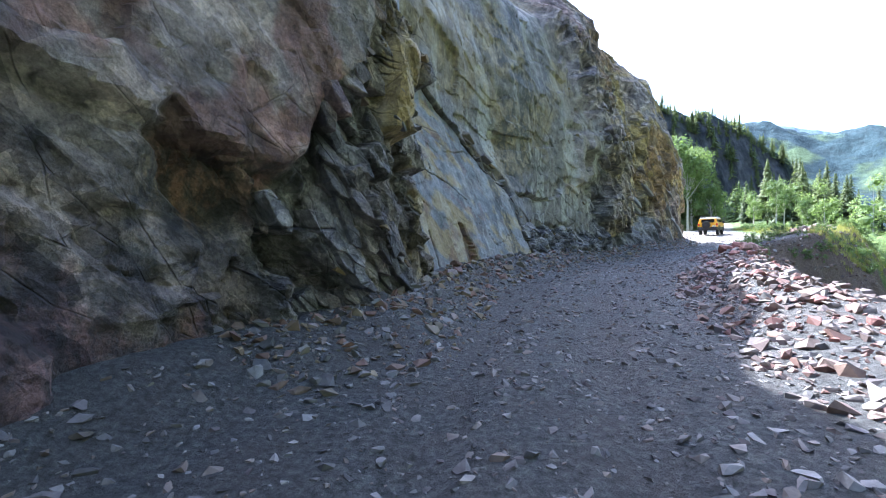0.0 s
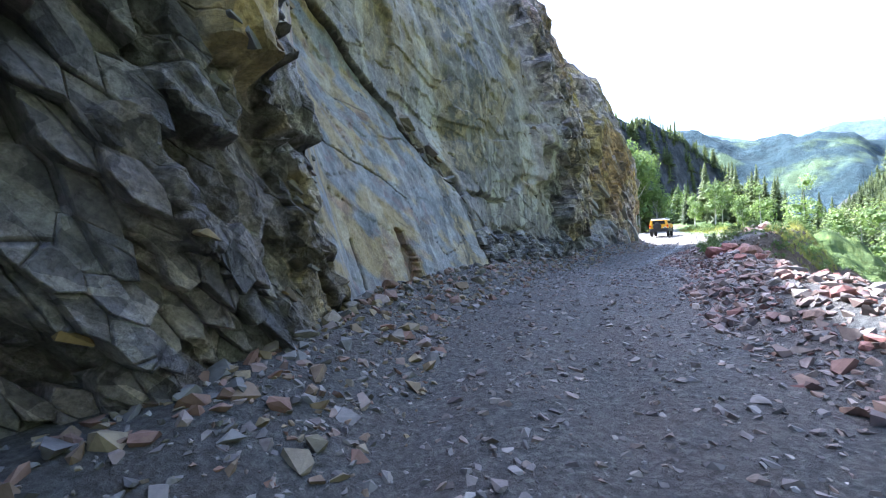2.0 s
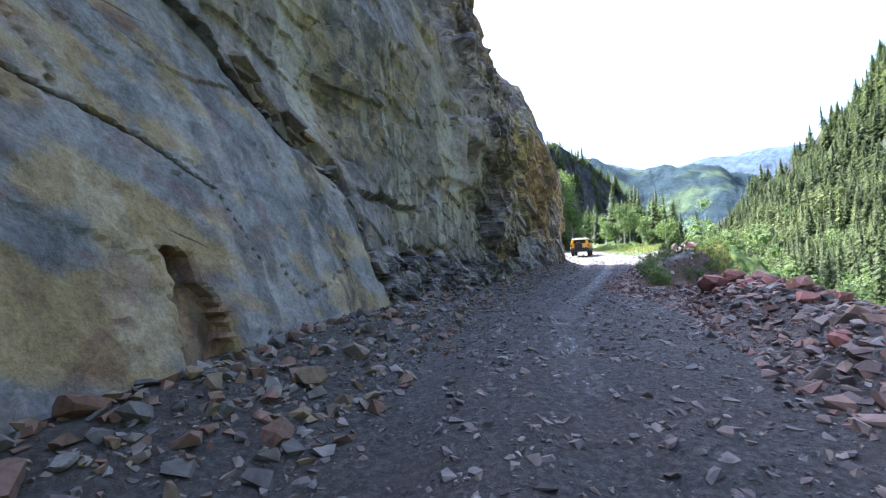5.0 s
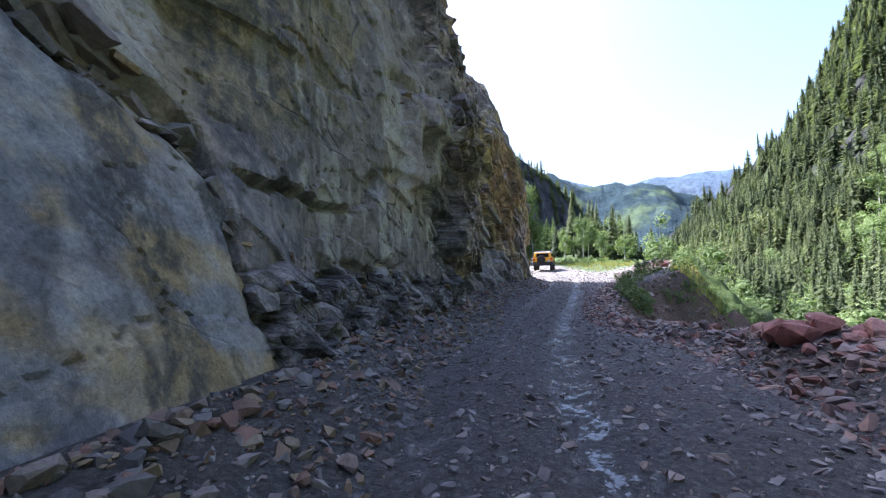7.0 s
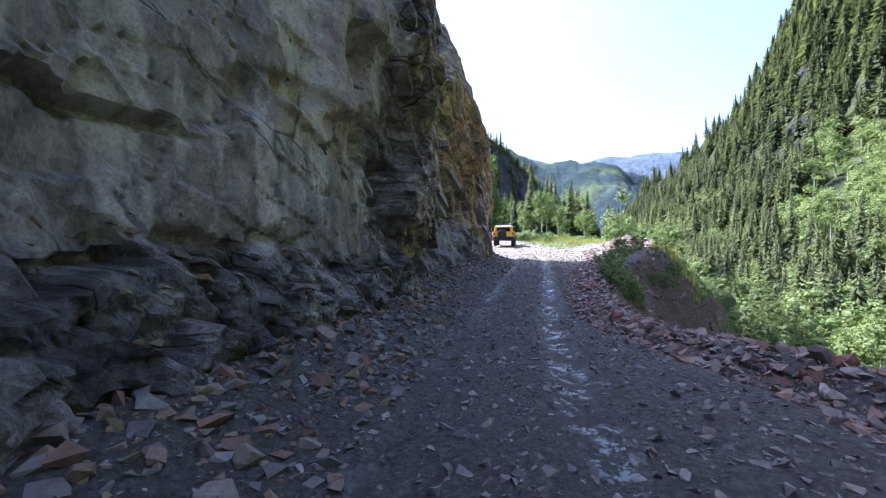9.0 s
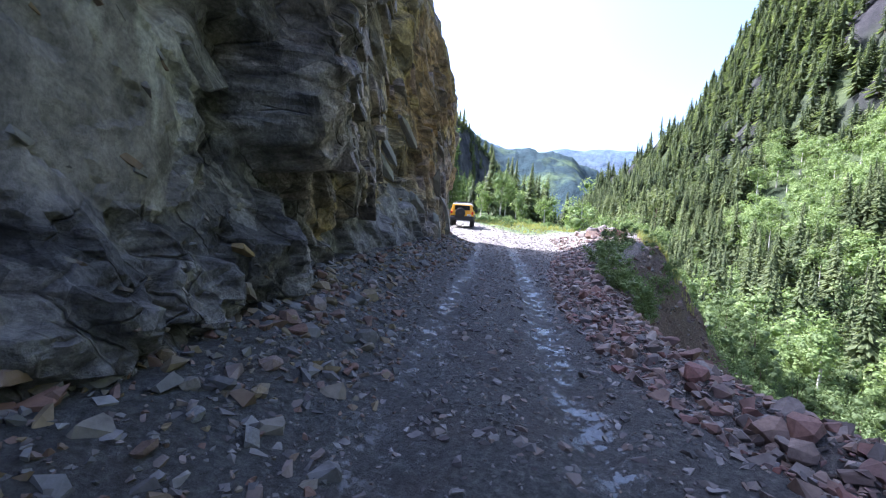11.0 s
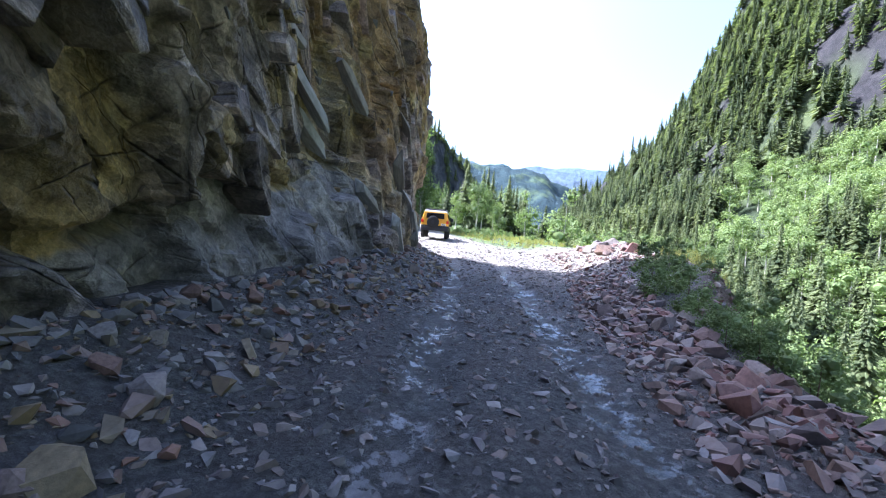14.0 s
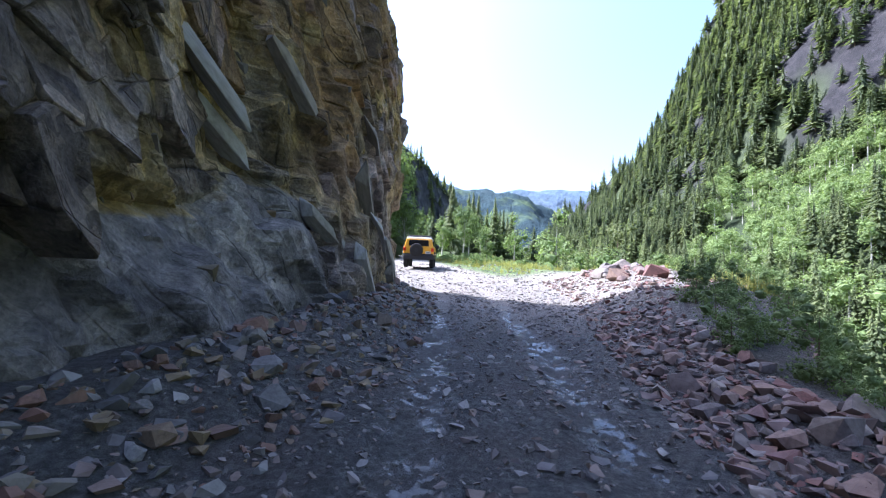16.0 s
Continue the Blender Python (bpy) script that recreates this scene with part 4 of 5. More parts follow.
def plant(kinds, spots, group):
    """Sets trees at spots (x, y, height, which): the kinds' originals serve as the first of each."""
    used = set()
    for x, y, h, k in spots:
        u, w = to_uw(x, y)
        z = float(ground_z(np.array(u), np.array(w)))
        m = Matrix.LocRotScale((x, y, z - 0.05), Euler((rng.uniform(-0.04, 0.04), rng.uniform(-0.04, 0.04), rng.uniform(0, 6.28))), None)
        ob = kinds[k]
        if k in used:
            ob = copy_thing(ob, m)
        used.add(k)
        ob.matrix_basis = m
        g = h * rng.uniform(0.95, 1.05)
        ob.scale = (g, g, g)
        tagged(ob, group=group)


spruces = [tree_kind("spruce", "tall dark green spruce on the slope", s, BARK, SPRUCE) for s in FINE_SPRUCE]
aspens = [tree_kind("aspen", "bright green sunlit aspen with a pale trunk", s, PALEBARK, ASPEN) for s in FINE_ASPEN]
plant(spruces, [(60, 78, 12.5, 0), (63.5, 79, 9.5, 1), (66, 80.5, 8, 2), (40.5, 68, 13, 1), (44, 74, 12, 0), (37, 66, 12, 2), (69, 83, 7.5, 0), (57.5, 80, 7, 1), (72, 84, 7, 2), (76, 84, 6.5, 1), (47, 82, 11, 2), (41, 76, 13, 1)], "spruces by the bend")
plant(aspens, [(54.5, 69, 7.0, 0), (57, 70.5, 6.5, 1), (60.5, 70, 5.2, 2), (36, 62, 13, 1), (38, 64.5, 12, 0), (39.5, 71, 14, 2), (42, 66, 8, 1), (34.5, 63, 14, 0), (36.5, 69, 15, 2), (53, 72, 6, 2), (44.5, 69, 6, 0), (63, 74, 5, 1), (66.5, 75, 4.5, 0), (70, 76, 5, 2)], "aspens by the bend")


def sown(n, box, test, seed):
    """Random spots in a box of the plan that pass the test."""
    r = np.random.RandomState(seed)
    x, y = r.uniform(box[0], box[1], n), r.uniform(box[2], box[3], n)
    u, w = to_uw(x, y)
    z = ground_z(u, w)
    keep = test(x, y, u, w, z, r.uniform(0, 1, n))
    return np.stack([x, y, z], -1)[keep]


def forest(name, label, kinds, spots, tall, mat_leaf, mat_bark, seed):
    r = random.Random(seed)
    for nm, idx, mat in ((name, 1, mat_leaf), (name + "_trunks", 0, mat_bark)):
        r.seed(seed)
        places = []
        for x, y, z in spots:
            h = tall * (0.45 + 0.85 * r.random() ** 0.8)
            wide = h * r.uniform(0.85, 1.2)
            m = turn_z(r.uniform(0, 6.28)) @ np.diag([wide, wide, h])
            places.append((r.randrange(len(kinds)), m, np.array([x, y, z])))
        v, f = scatter([k[idx] for k in kinds], places)
        ob = new(nm, mesh_from(nm, v, f, mat))
        tagged(ob, label if idx else "trunks of the " + label, "trees", kind="stuff")


def in_ravine(u, w):
    return (w > lerp(u, EDGE) + lerp(u, RIM) + 4) & (w > 6)


def is_aspen(x, y):
    """Where aspens stand instead of spruces: a band low on the near mountainside."""
    return (fbm(x * 0.03 + 3, y * 0.03, 301, 3) > 0.47) & (y < 62 + 0.1 * (x - 100)) & (m_z(x, y) > 3) & (m_z(x, y) < 34)


def sunny(x, y):
    """The open part of the ravine, where leafy growth stands instead of spruces."""
    return x - 10 > 1.75 * (y - 22) + 6 * np.sin(x * 0.3)


def m_z(x, y):
    return -4 + 0.8 * (x - 98) - 0.479 * (y - 36)


def far_off(x, y):
    return np.hypot(x - 12, y - 24)


forest("valley_spruce", "dark green spruce wood in the ravine", MID_SPRUCE, sown(2900, (50, 150, 18, 130), lambda x, y, u, w, z, q: in_ravine(u, w) & (far_off(x, y) > np.where(sunny(x, y), 60, 36)) & ((z < -8) | sunny(x, y) | (far_off(x, y) > 72)) & (m_z(x, y) < 22) & ~is_aspen(x, y) & (q < np.where(sunny(x, y), 0.42, 0.5)), 1), 11.5, SPRUCE, BARK, 11)
forest("valley_aspen", "bright green aspen thicket in the ravine", MID_ASPEN, sown(1250, (45, 166, 18, 90), lambda x, y, u, w, z, q: in_ravine(u, w) & (far_off(x, y) > 50) & (m_z(x, y) < 34) & (is_aspen(x, y) | ((m_z(x, y) < 4) & (q < np.where(sunny(x, y), 0.3, 0.05)))) & (q < 0.75), 2), 8.5, ASPEN, PALEBARK, 12)
forest("valley_brush", "rounded green brush on the ravine floor", MID_BUSH, sown(1500, (25, 85, 17, 60), lambda x, y, u, w, z, q: in_ravine(u, w) & (m_z(x, y) < 6) & (far_off(x, y) > 24) & (far_off(x, y) < 66) & (z < -4) & (q < np.where(sunny(x, y), 0.5, 0.06)), 3), 3.8, BRUSH, BARK, 13)
forest("bank_brush", "low green brush below the road edge", MID_BUSH, sown(1900, (8, 75, 8, 60), lambda x, y, u, w, z, q: (w > lerp(u, EDGE) + lerp(u, RIM) + 2.6) & (w < lerp(u, EDGE) + lerp(u, RIM) + 24) & (u > 14) & (u < 66) & ((z < -2.2) | (u < 44)) & (q < np.where(sunny(x, y), 0.45, 0.2)), 9), 1.5, BRUSH, BARK, 18)
def clump(r):
    """A low clump of leaves one metre wide."""
    v = []
    for i in range(64):
        d = Vector((r.gauss(0, 1), r.gauss(0, 1), abs(r.gauss(0, 0.8)))).normalized() * r.uniform(0.2, 0.5)
        m = (d + Vector((0, 0, 0.3))).to_track_quat("Z", "Y").to_matrix() @ Euler((r.uniform(-0.7, 0.7), r.uniform(-0.7, 0.7), r.uniform(0, 6.28))).to_matrix()
        v += [tuple(d + m @ (Vector(q) * r.uniform(0.05, 0.1))) for q in ((-0.8, -0.5, 0), (0.9, -0.3, 0), (0, 0.9, 0))]
    return twig((0, 0, -0.1), (0, 0, 0.3), 0.02), (np.array(v), np.arange(192).reshape(-1, 3))


CLUMPS = [clump(random.Random(40 + i)) for i in range(6)]
forest("undergrowth", "low leafy undergrowth on the steep bank", CLUMPS, sown(19000, (0, 90, -30, 62), lambda x, y, u, w, z, q: (w > lerp(u, EDGE) + lerp(u, RIM) + 1.8) & (w < lerp(u, EDGE) + lerp(u, RIM) + 26) & (u > np.where(y > 5, 16, -6)) & (u < 75) & (q < 0.7), 31), 0.85, BRUSH, BARK, 32)
forest("hillside_spruce", "spruce forest on the steep mountainside", FAR_SPRUCE, sown(7600, (100, 330, 20, 200), lambda x, y, u, w, z, q: (m_z(x, y) > 16) & (m_z(x, y) < 220) & ~is_aspen(x, y) & (q < 0.78 - 0.48 * rockband(x, y)), 4), 10.5, SPRUCE, BARK, 14)
forest("slope_woods", "mixed woods at the foot of the mountain", FAR_SPRUCE + FAR_ASPEN[:2], sown(2600, (110, 300, 70, 260), lambda x, y, u, w, z, q: (m_z(x, y) < 18) & (m_z(x, y) > -70) & (z > -12) & (far_off(x, y) > 105), 7), 10.0, SPRUCE, BARK, 20)
forest("far_valley_woods", "mixed woods on the valley floor beyond the bend", FAR_SPRUCE + FAR_ASPEN, sown(2200, (60, 300, 80, 420), lambda x, y, u, w, z, q: (z < 12) & (w > -8) & (u > np.where(w > 5, 76, 105)) & (q < 0.8), 6), 8.0, BRUSH, BARK, 16)
rr = np.random.RandomState(8)
pick = near_ridge[rr.randint(0, 260, 700), rr.randint(2, 40, 700)]
crest_spots = near_ridge[rr.randint(0, 260, 170), rr.randint(38, 46, 170)]
forest("ridge_spruce", "dark spruces on the cliff ridge", FAR_SPRUCE, pick, 5.5, SPRUCE, BARK, 17)
forest("crest_spruce", "small spruces along the cliff crest", FAR_SPRUCE, crest_spots, 2.8, SPRUCE, BARK, 19)


# ---- stones ----
def stone_mesh(name, mat, seed, flat=0.6, points=11):
    r = random.Random(seed)
    bm = bmesh.new()
    for _ in range(points):
        p = Vector((r.gauss(0, 1), r.gauss(0, 1), r.gauss(0, 1))).normalized()
        k = max(abs(p.x), abs(p.y), abs(p.z)) ** 0.6
        bm.verts.new((0.5 * p.x / k, 0.5 * p.y / k * r.uniform(0.7, 0.9), 0.5 * p.z / k * flat))
    out = bmesh.ops.convex_hull(bm, input=bm.verts)
    bmesh.ops.delete(bm, geom=[g for g in out["geom_interior"] if isinstance(g, bmesh.types.BMVert)], context="VERTS")
    bmesh.ops.triangulate(bm, faces=bm.faces)
    me = bpy.data.meshes.new(name)
    bm.to_mesh(me)
    bm.free()
    me.materials.append(mat)
    return me


def arrays(me):
    v = np.array([p.co[:] for p in me.vertices])
    f = np.array([tuple(p.vertices) for p in me.polygons])
    return v, f


TRACK_U, TRACK_W = [p[0] for p in TRACK], [p[1] for p in TRACK]


def strew(name, label, mat, spots, sizes, seed, flat, sink=0.25):
    """Loose stones too many to count, as one object."""
    base = [arrays(stone_mesh(name, mat, seed * 50 + i, flat, 9)) for i in range(10)]
    r = random.Random(seed)
    places = []
    for (x, y, z) in spots:
        s = sizes[0] * (sizes[1] / sizes[0]) ** (r.random() ** 2.2)
        a, d = to_uw(x, y)
        if name == "road_gravel" and 10 < a < 42 and abs(abs(d - np.interp(a, TRACK_U, TRACK_W)) - 0.8) < 0.2 and r.random() < 0.35:
            continue
        if abs(abs(d - np.interp(a, TRACK_U, TRACK_W)) - 0.8) < 0.22 and a < 42:
            s *= 0.7
        m = turn_any(r) * s
        places.append((r.randrange(10), m, np.array([x, y, z + s * (0.5 * flat - sink)])))
    v, f = scatter(base, places)
    me = mesh_from(name, v, f, mat)
    u, w = to_uw(v[:, 0], v[:, 1])
    wet = np.exp(-((np.abs(w - lerp(u, TRACK)) - 0.8) / 0.24) ** 2) * step(fbm(u * 1.5, w * 3, 21, 4), 0.35, 0.6) * step(u, 8, 15) * (1 - step(u, 36, 42))
    weights(me, wet=wet)
    ob = tagged(new(name, me), label, "stones", kind="stuff")
    return ob


def strip(n, u0, u1, lo, hi, seed, power=1.0):
    """Spots in a strip along the road between two border functions of u."""
    r = np.random.RandomState(seed)
    u = r.uniform(u0, u1, n)
    t = r.uniform(0, 1, n) ** power
    a, b = lo(u), hi(u)
    w = a + (b - a) * t
    x, y = to_xy(u, w)
    return np.stack([x, y, ground_z(u, w)], -1)


f_foot, f_edge, f_rim = (lambda u: lerp(u, FOOT)), (lambda u: lerp(u, EDGE)), (lambda u: lerp(u, RIM))
strew("road_gravel", "grey broken stone on the dirt road", GRAVEL, strip(23000, -1, 44, lambda u: f_foot(u) + 0.2, lambda u: f_edge(u) + 0.3, 21), (0.03, 0.16), 1, 0.5)
strew("far_gravel", "pale broken stone on the sunlit road", GRAVEL, strip(2500, 44, 62, lambda u: f_foot(u) + 3, lambda u: f_edge(u) + 2, 22), (0.05, 0.2), 2, 0.55)


def stone_parts(owner, mat, spots, sizes, seed, flat, count_meshes=8):
    kinds = [stone_mesh("stone", mat, seed * 70 + i, flat, 17) for i in range(count_meshes)]
    r = random.Random(seed)
    for (x, y, z) in spots:
        s = sizes[0] * (sizes[1] / sizes[0]) ** (r.random() ** 1.8)
        ob = new("stone", r.choice(kinds))
        ob.matrix_basis = Matrix.LocRotScale((x, y, z + s * (0.5 * flat - 0.18)), Euler((r.uniform(-0.5, 0.5), r.uniform(-0.5, 0.5), r.uniform(0, 6.28))), (s, s, s))
        ob.parent = owner




def f_bank(u):
    """Outer border of the bare rubble: brush covers the shoulder where it is wide."""
    return f_edge(u) + np.minimum(f_rim(u) * 1.05, lerp(u, [(24, 9), (26, 1.0), (28, 0.85), (35, 1.1), (38, 9)]))


bank = strew("rubble_bank", "reddish and grey rubble bank along the outer road edge", RUBBLE, strip(10000, 1, 46, lambda u: f_edge(u) - 0.35, f_bank, 23), (0.06, 0.26), 3, 0.6)
strew("bank_clods", "brown clods and stones on the washed-out bank", RUBBLE, strip(2800, 20, 36.5, lambda u: f_edge(u) + f_rim(u) * 0.85, lambda u: f_edge(u) + f_rim(u) + 3.6, 25, 1.3), (0.05, 0.36), 6, 0.65)
scree = strew("scree", "broken grey and brown stones along the cliff foot", TALUS, strip(5000, 2, 41, lambda u: f_foot(u) - 0.2, lambda u: f_foot(u) + 1.5, 24, 1.6), (0.05, 0.26), 4, 0.6)
stone_parts(bank, RUBBLE, strip(110, 8, 36, lambda u: f_edge(u) - 0.1, f_bank, 25), (0.12, 0.34), 5, 0.65)
stone_parts(bank, RUBBLE, strip(60, 27, 33, lambda u: f_edge(u), f_bank, 26), (0.16, 0.44), 6, 0.65)
stone_parts(bank, RUBBLE, strip(40, 40, 43.5, lambda u: f_edge(u) + 1.0, lambda u: f_edge(u) + 3.0, 28), (0.35, 0.9), 8, 0.6)
RED = stone_material("red_rubble", [(0.2, 0.075, 0.055), (0.29, 0.13, 0.1), (0.16, 0.06, 0.048), (0.33, 0.19, 0.15), (0.24, 0.1, 0.08)])
stone_parts(bank, RED, strip(46, 13.5, 18, lambda u: f_edge(u) + 0.3, lambda u: f_edge(u) + f_rim(u) * 1.3, 29), (0.18, 0.55), 9, 0.65)
stone_parts(bank, RED, strip(50, 4.5, 13, lambda u: f_edge(u) + 0.3, lambda u: f_edge(u) + f_rim(u) * 1.1, 30), (0.09, 0.26), 10, 0.65)
stone_parts(scree, TALUS, strip(220, 6, 40, lambda u: f_foot(u) - 0.1, lambda u: f_foot(u) + 1.1, 27, 1.5), (0.13, 0.36), 7, 0.65)


# ---- loose and jutting blocks of the cliff ----
def block_mesh(name, seed):
    """A squared block with chipped edges."""
    r = random.Random(seed)
    bm = bmesh.new()
    for sx in (-1, 1):
        for sy in (-1, 1):
            for sz in (-1, 1):
                c = Vector((0.5 * sx * r.uniform(0.45, 1), 0.36 * sy * r.uniform(0.45, 1), 0.17 * sz * r.uniform(0.4, 1)))
                for i in range(3):
                    q = c.copy()
                    q[i] *= r.uniform(0.6, 0.95)
                    bm.verts.new(q)
    out = bmesh.ops.convex_hull(bm, input=bm.verts)
    bmesh.ops.delete(bm, geom=[g for g in out["geom_interior"] if isinstance(g, bmesh.types.BMVert)], context="VERTS")
    bmesh.ops.triangulate(bm, faces=bm.faces)
    me = bpy.data.meshes.new(name)
    bm.to_mesh(me)
    bm.free()
    me.materials.append(BLOCK)
    return me


BLOCK = stone_material("cliff_block", [(0.12, 0.09, 0.07), (0.2, 0.18, 0.16), (0.13, 0.13, 0.13), (0.28, 0.2, 0.09), (0.17, 0.12, 0.09), (0.23, 0.22, 0.2), (0.1, 0.09, 0.085)])
BLOCKS = [block_mesh("rock_block", 900 + i) for i in range(14)]
BLOCK_ARRAYS = [arrays(m) for m in BLOCKS]


def block_places(n, u0, u1, z0, z1, sizes, tilt, seed, sink=0.22):
    """Blocks set into the face, leaning with the beds by tilt degrees."""
    r = np.random.RandomState(seed)
    u = r.uniform(u0, u1, n)
    z = r.uniform(z0, z1, n) + lerp(u, ROADZ)
    w = cliff_w(u, z)[0]
    out = []
    for a, b, c in zip(u, w, z):
        s = sizes[0] * (sizes[1] / sizes[0]) ** (r.uniform() ** 1.6)
        x, y = to_xy(a, b - s * sink)
        turn = Euler((radians(r.uniform(-14, 14)), radians(tilt + r.uniform(-12, 12)), math.atan2(UY, UX) + radians(r.uniform(-20, 20))))
        out.append((int(r.randint(14)), turn, np.array([x, y, c]), s))
    return out


def clip(poly, nx, ny, c):
    """The part of a convex polygon where nx * x + ny * y <= c."""
    out = []
    for (ax, ay), (bx, by) in zip(poly, poly[1:] + poly[:1]):
        da, db = nx * ax + ny * ay - c, nx * bx + ny * by - c
        if da <= 0:
            out.append((ax, ay))
        if (da < 0) != (db < 0) and da != db:
            t = da / (da - db)
            out.append((ax + t * (bx - ax), ay + t * (by - ay)))
    return out


def joint_blocks(u0, u1, z0, z1, dip, stretch, rmin, rmax, amp, seed):
    """The face between u0 and u1 broken along its joints: a list of blocks with outline, depth plane and middle."""
    r = np.random.RandomState(seed)
    nn = math.sqrt(1 + dip * dip)
    cu, cz = r.uniform(u0, u1, 7000), r.uniform(z0, z1, 7000)
    qx, qy = (dip * cz - cu) / nn * stretch, (cz + dip * cu) / nn
    rad = rmin * (rmax / rmin) ** np.clip((fbm(cu * 0.45, cz * 0.45, seed + 400, 3) - 0.32) / 0.36, 0, 1)
    keep = []
    for i in range(7000):
        k = np.array(keep, dtype=int)
        if not len(k) or np.all(np.hypot(qx[k] - qx[i], qy[k] - qy[i]) > np.minimum(rad[k], rad[i])):
            keep.append(i)
    k = np.array(keep)
    qx, qy, cu, cz, rad = qx[k], qy[k], cu[k], cz[k], rad[k]
    tone = cliff_w(cu, cz)[1]
    depth = macro(cu, cz)[0]
    gap = fbm(cu * 0.9, cz * 0.9, seed + 500, 3)
    blocks = []
    for i in range(len(k)):
        if tone["plane"][i] > 0.52 or gap[i] > (0.57 if u0 < 20 else 0.66 if cu[i] < 28 else 0.6 if cu[i] < 34 else 0.52):
            continue
        d = np.hypot(qx - qx[i], qy - qy[i])
        h = 2.2 * rad[i]
        poly = [(qx[i] - h, qy[i] - h), (qx[i] + h, qy[i] - h), (qx[i] + h, qy[i] + h), (qx[i] - h, qy[i] + h)]
        for j in np.argsort(d)[1:26]:
            nx, ny = qx[j] - qx[i], qy[j] - qy[i]
            poly = clip(poly, nx, ny, (qx[j] ** 2 + qy[j] ** 2 - qx[i] ** 2 - qy[i] ** 2) / 2)
            if len(poly) < 3:
                break
        if len(poly) < 3:
            continue
        uz = [((dip * b - a / stretch) / nn, (b + dip * a / stretch) / nn) for a, b in poly]
        size = math.sqrt(max(1e-4, 0.5 * abs(sum(p[0] * q[1] - q[0] * p[1] for p, q in zip(uz, uz[1:] + uz[:1])))))
        if size < 0.06 or size > (0.34 if u0 < 3 else 0.55 if u0 < 20 else 0.45 if cu[i] < 29.5 else 0.75):
            continue
        out = depth[i] + (amp * size * r.uniform(-0.45, 0.55) + 0.05 * r.uniform(-1, 1)) * (1 if cu[i] < 37 else 0.5)
        if u0 > 20 and cu[i] < 34:
            out += size * r.uniform(0.0, 0.45) + 0.04
        k = 0.25 if u0 < 20 else 0.15
        plane = (out, r.uniform(-k, k), -0.2 + r.uniform(-k, k))
        blocks.append((uz, (cu[i], cz[i]), plane, size, {n: float(tone[n][i]) for n in TONES}, r.uniform(-1, 1, 8)))
    return blocks


def block_shape(uz, mid, plane, size, rnd):
    """Outline drawn out to its front plane, with chipped front edges and a broken front."""
    n = len(uz)
    if sum(p[0] * q[1] - q[0] * p[1] for p, q in zip(uz, uz[1:] + uz[:1])) < 0:
        uz = uz[::-1]
    cu = sum(p[0] for p in uz) / n
    cz = sum(p[1] for p in uz) / n
    chip = min(0.03, 0.06 * size)
    rows = []
    for k, (shrink, back) in enumerate(((0.99, None), (0.99, chip * 1.2), (1 - max(0.04, min(0.12, 1.6 * chip / size)), 0.0))):
        for i, (u, z) in enumerate(uz):
            uu, zz = cu + (u - cu) * shrink, cz + (z - cz) * shrink
            front = plane[0] + plane[1] * (uu - mid[0]) + plane[2] * (zz - mid[1])
            w = plane[0] - 0.9 if back is None else front - back * (1 + 0.6 * rnd[i % 8])
            rows.append((*to_xy(uu, w), zz))
    ou, oz = cu + 0.25 * size * rnd[0], cz + 0.25 * size * rnd[1]
    rows.append((*to_xy(ou, plane[0] + plane[1] * (ou - mid[0]) + plane[2] * (oz - mid[1]) + 0.16 * size * rnd[2]), oz))
    faces = []
    for ring in (0, 1):
        for i in range(n):
            j = (i + 1) % n
            a, b, c, d = ring * n + i, ring * n + j, ring * n + n + j, ring * n + n + i
            faces += [(a, b, c), (a, c, d)]
    faces += [(2 * n + i, 2 * n + (i + 1) % n, 3 * n) for i in range(n)]
    return np.array(rows), np.array(faces)


TONES = ("ochre", "brown", "blue", "red", "streak", "stain_shade", "joint", "plane")
blocks = joint_blocks(2.3, 7.0, -0.2, 6.0, 1.5, 0.42, 0.09, 0.3, 0.5, 61)
blocks += joint_blocks(13.8, 25.0, -0.1, 9.5, 0.45, 0.6, 0.16, 0.65, 0.5, 62)
blocks += joint_blocks(23.6, 40.5, -0.1, 9.0, 1.3, 0.8, 0.16, 1.1, 0.2, 63)
# the largest ones low on the face stand as pieces of their own
order = sorted(range(len(blocks)), key=lambda i: -blocks[i][3] + 0.25 * max(0, blocks[i][1][1] - 6))
single = set(order[:262])
vs, fs, tones, n = [], [], [], 0
for i, (uz, mid, plane, size, tone, rnd) in enumerate(blocks):
    v, f = block_shape(uz, mid, plane, size, rnd)
    shade = dict(tone, joint=0.0, plane=0.4, brown=tone["brown"] + 0.2 * rnd[3], ochre=tone["ochre"] * (0.7 + 0.5 * rnd[4]))
    if i in single:
        me = mesh_from("rock_block", v, f, ROCK)
        weights(me, **{k: np.full(len(v), shade[k]) for k in TONES})
        ob = new("rock_block", me)
        ob.parent = cliff
    else:
        vs.append(v)
        fs.append(f + n)
        tones.append([[shade[k] for k in TONES]] * len(v))
        n += len(v)
me = mesh_from("rock_blocks", np.concatenate(vs), np.concatenate(fs), ROCK)
tones = np.array(sum(tones, []))
weights(me, **{k: tones[:, i] for i, k in enumerate(TONES)})
tagged(new("rock_blocks", me), "small jointed blocks of the fractured rock face", "rock", kind="stuff")
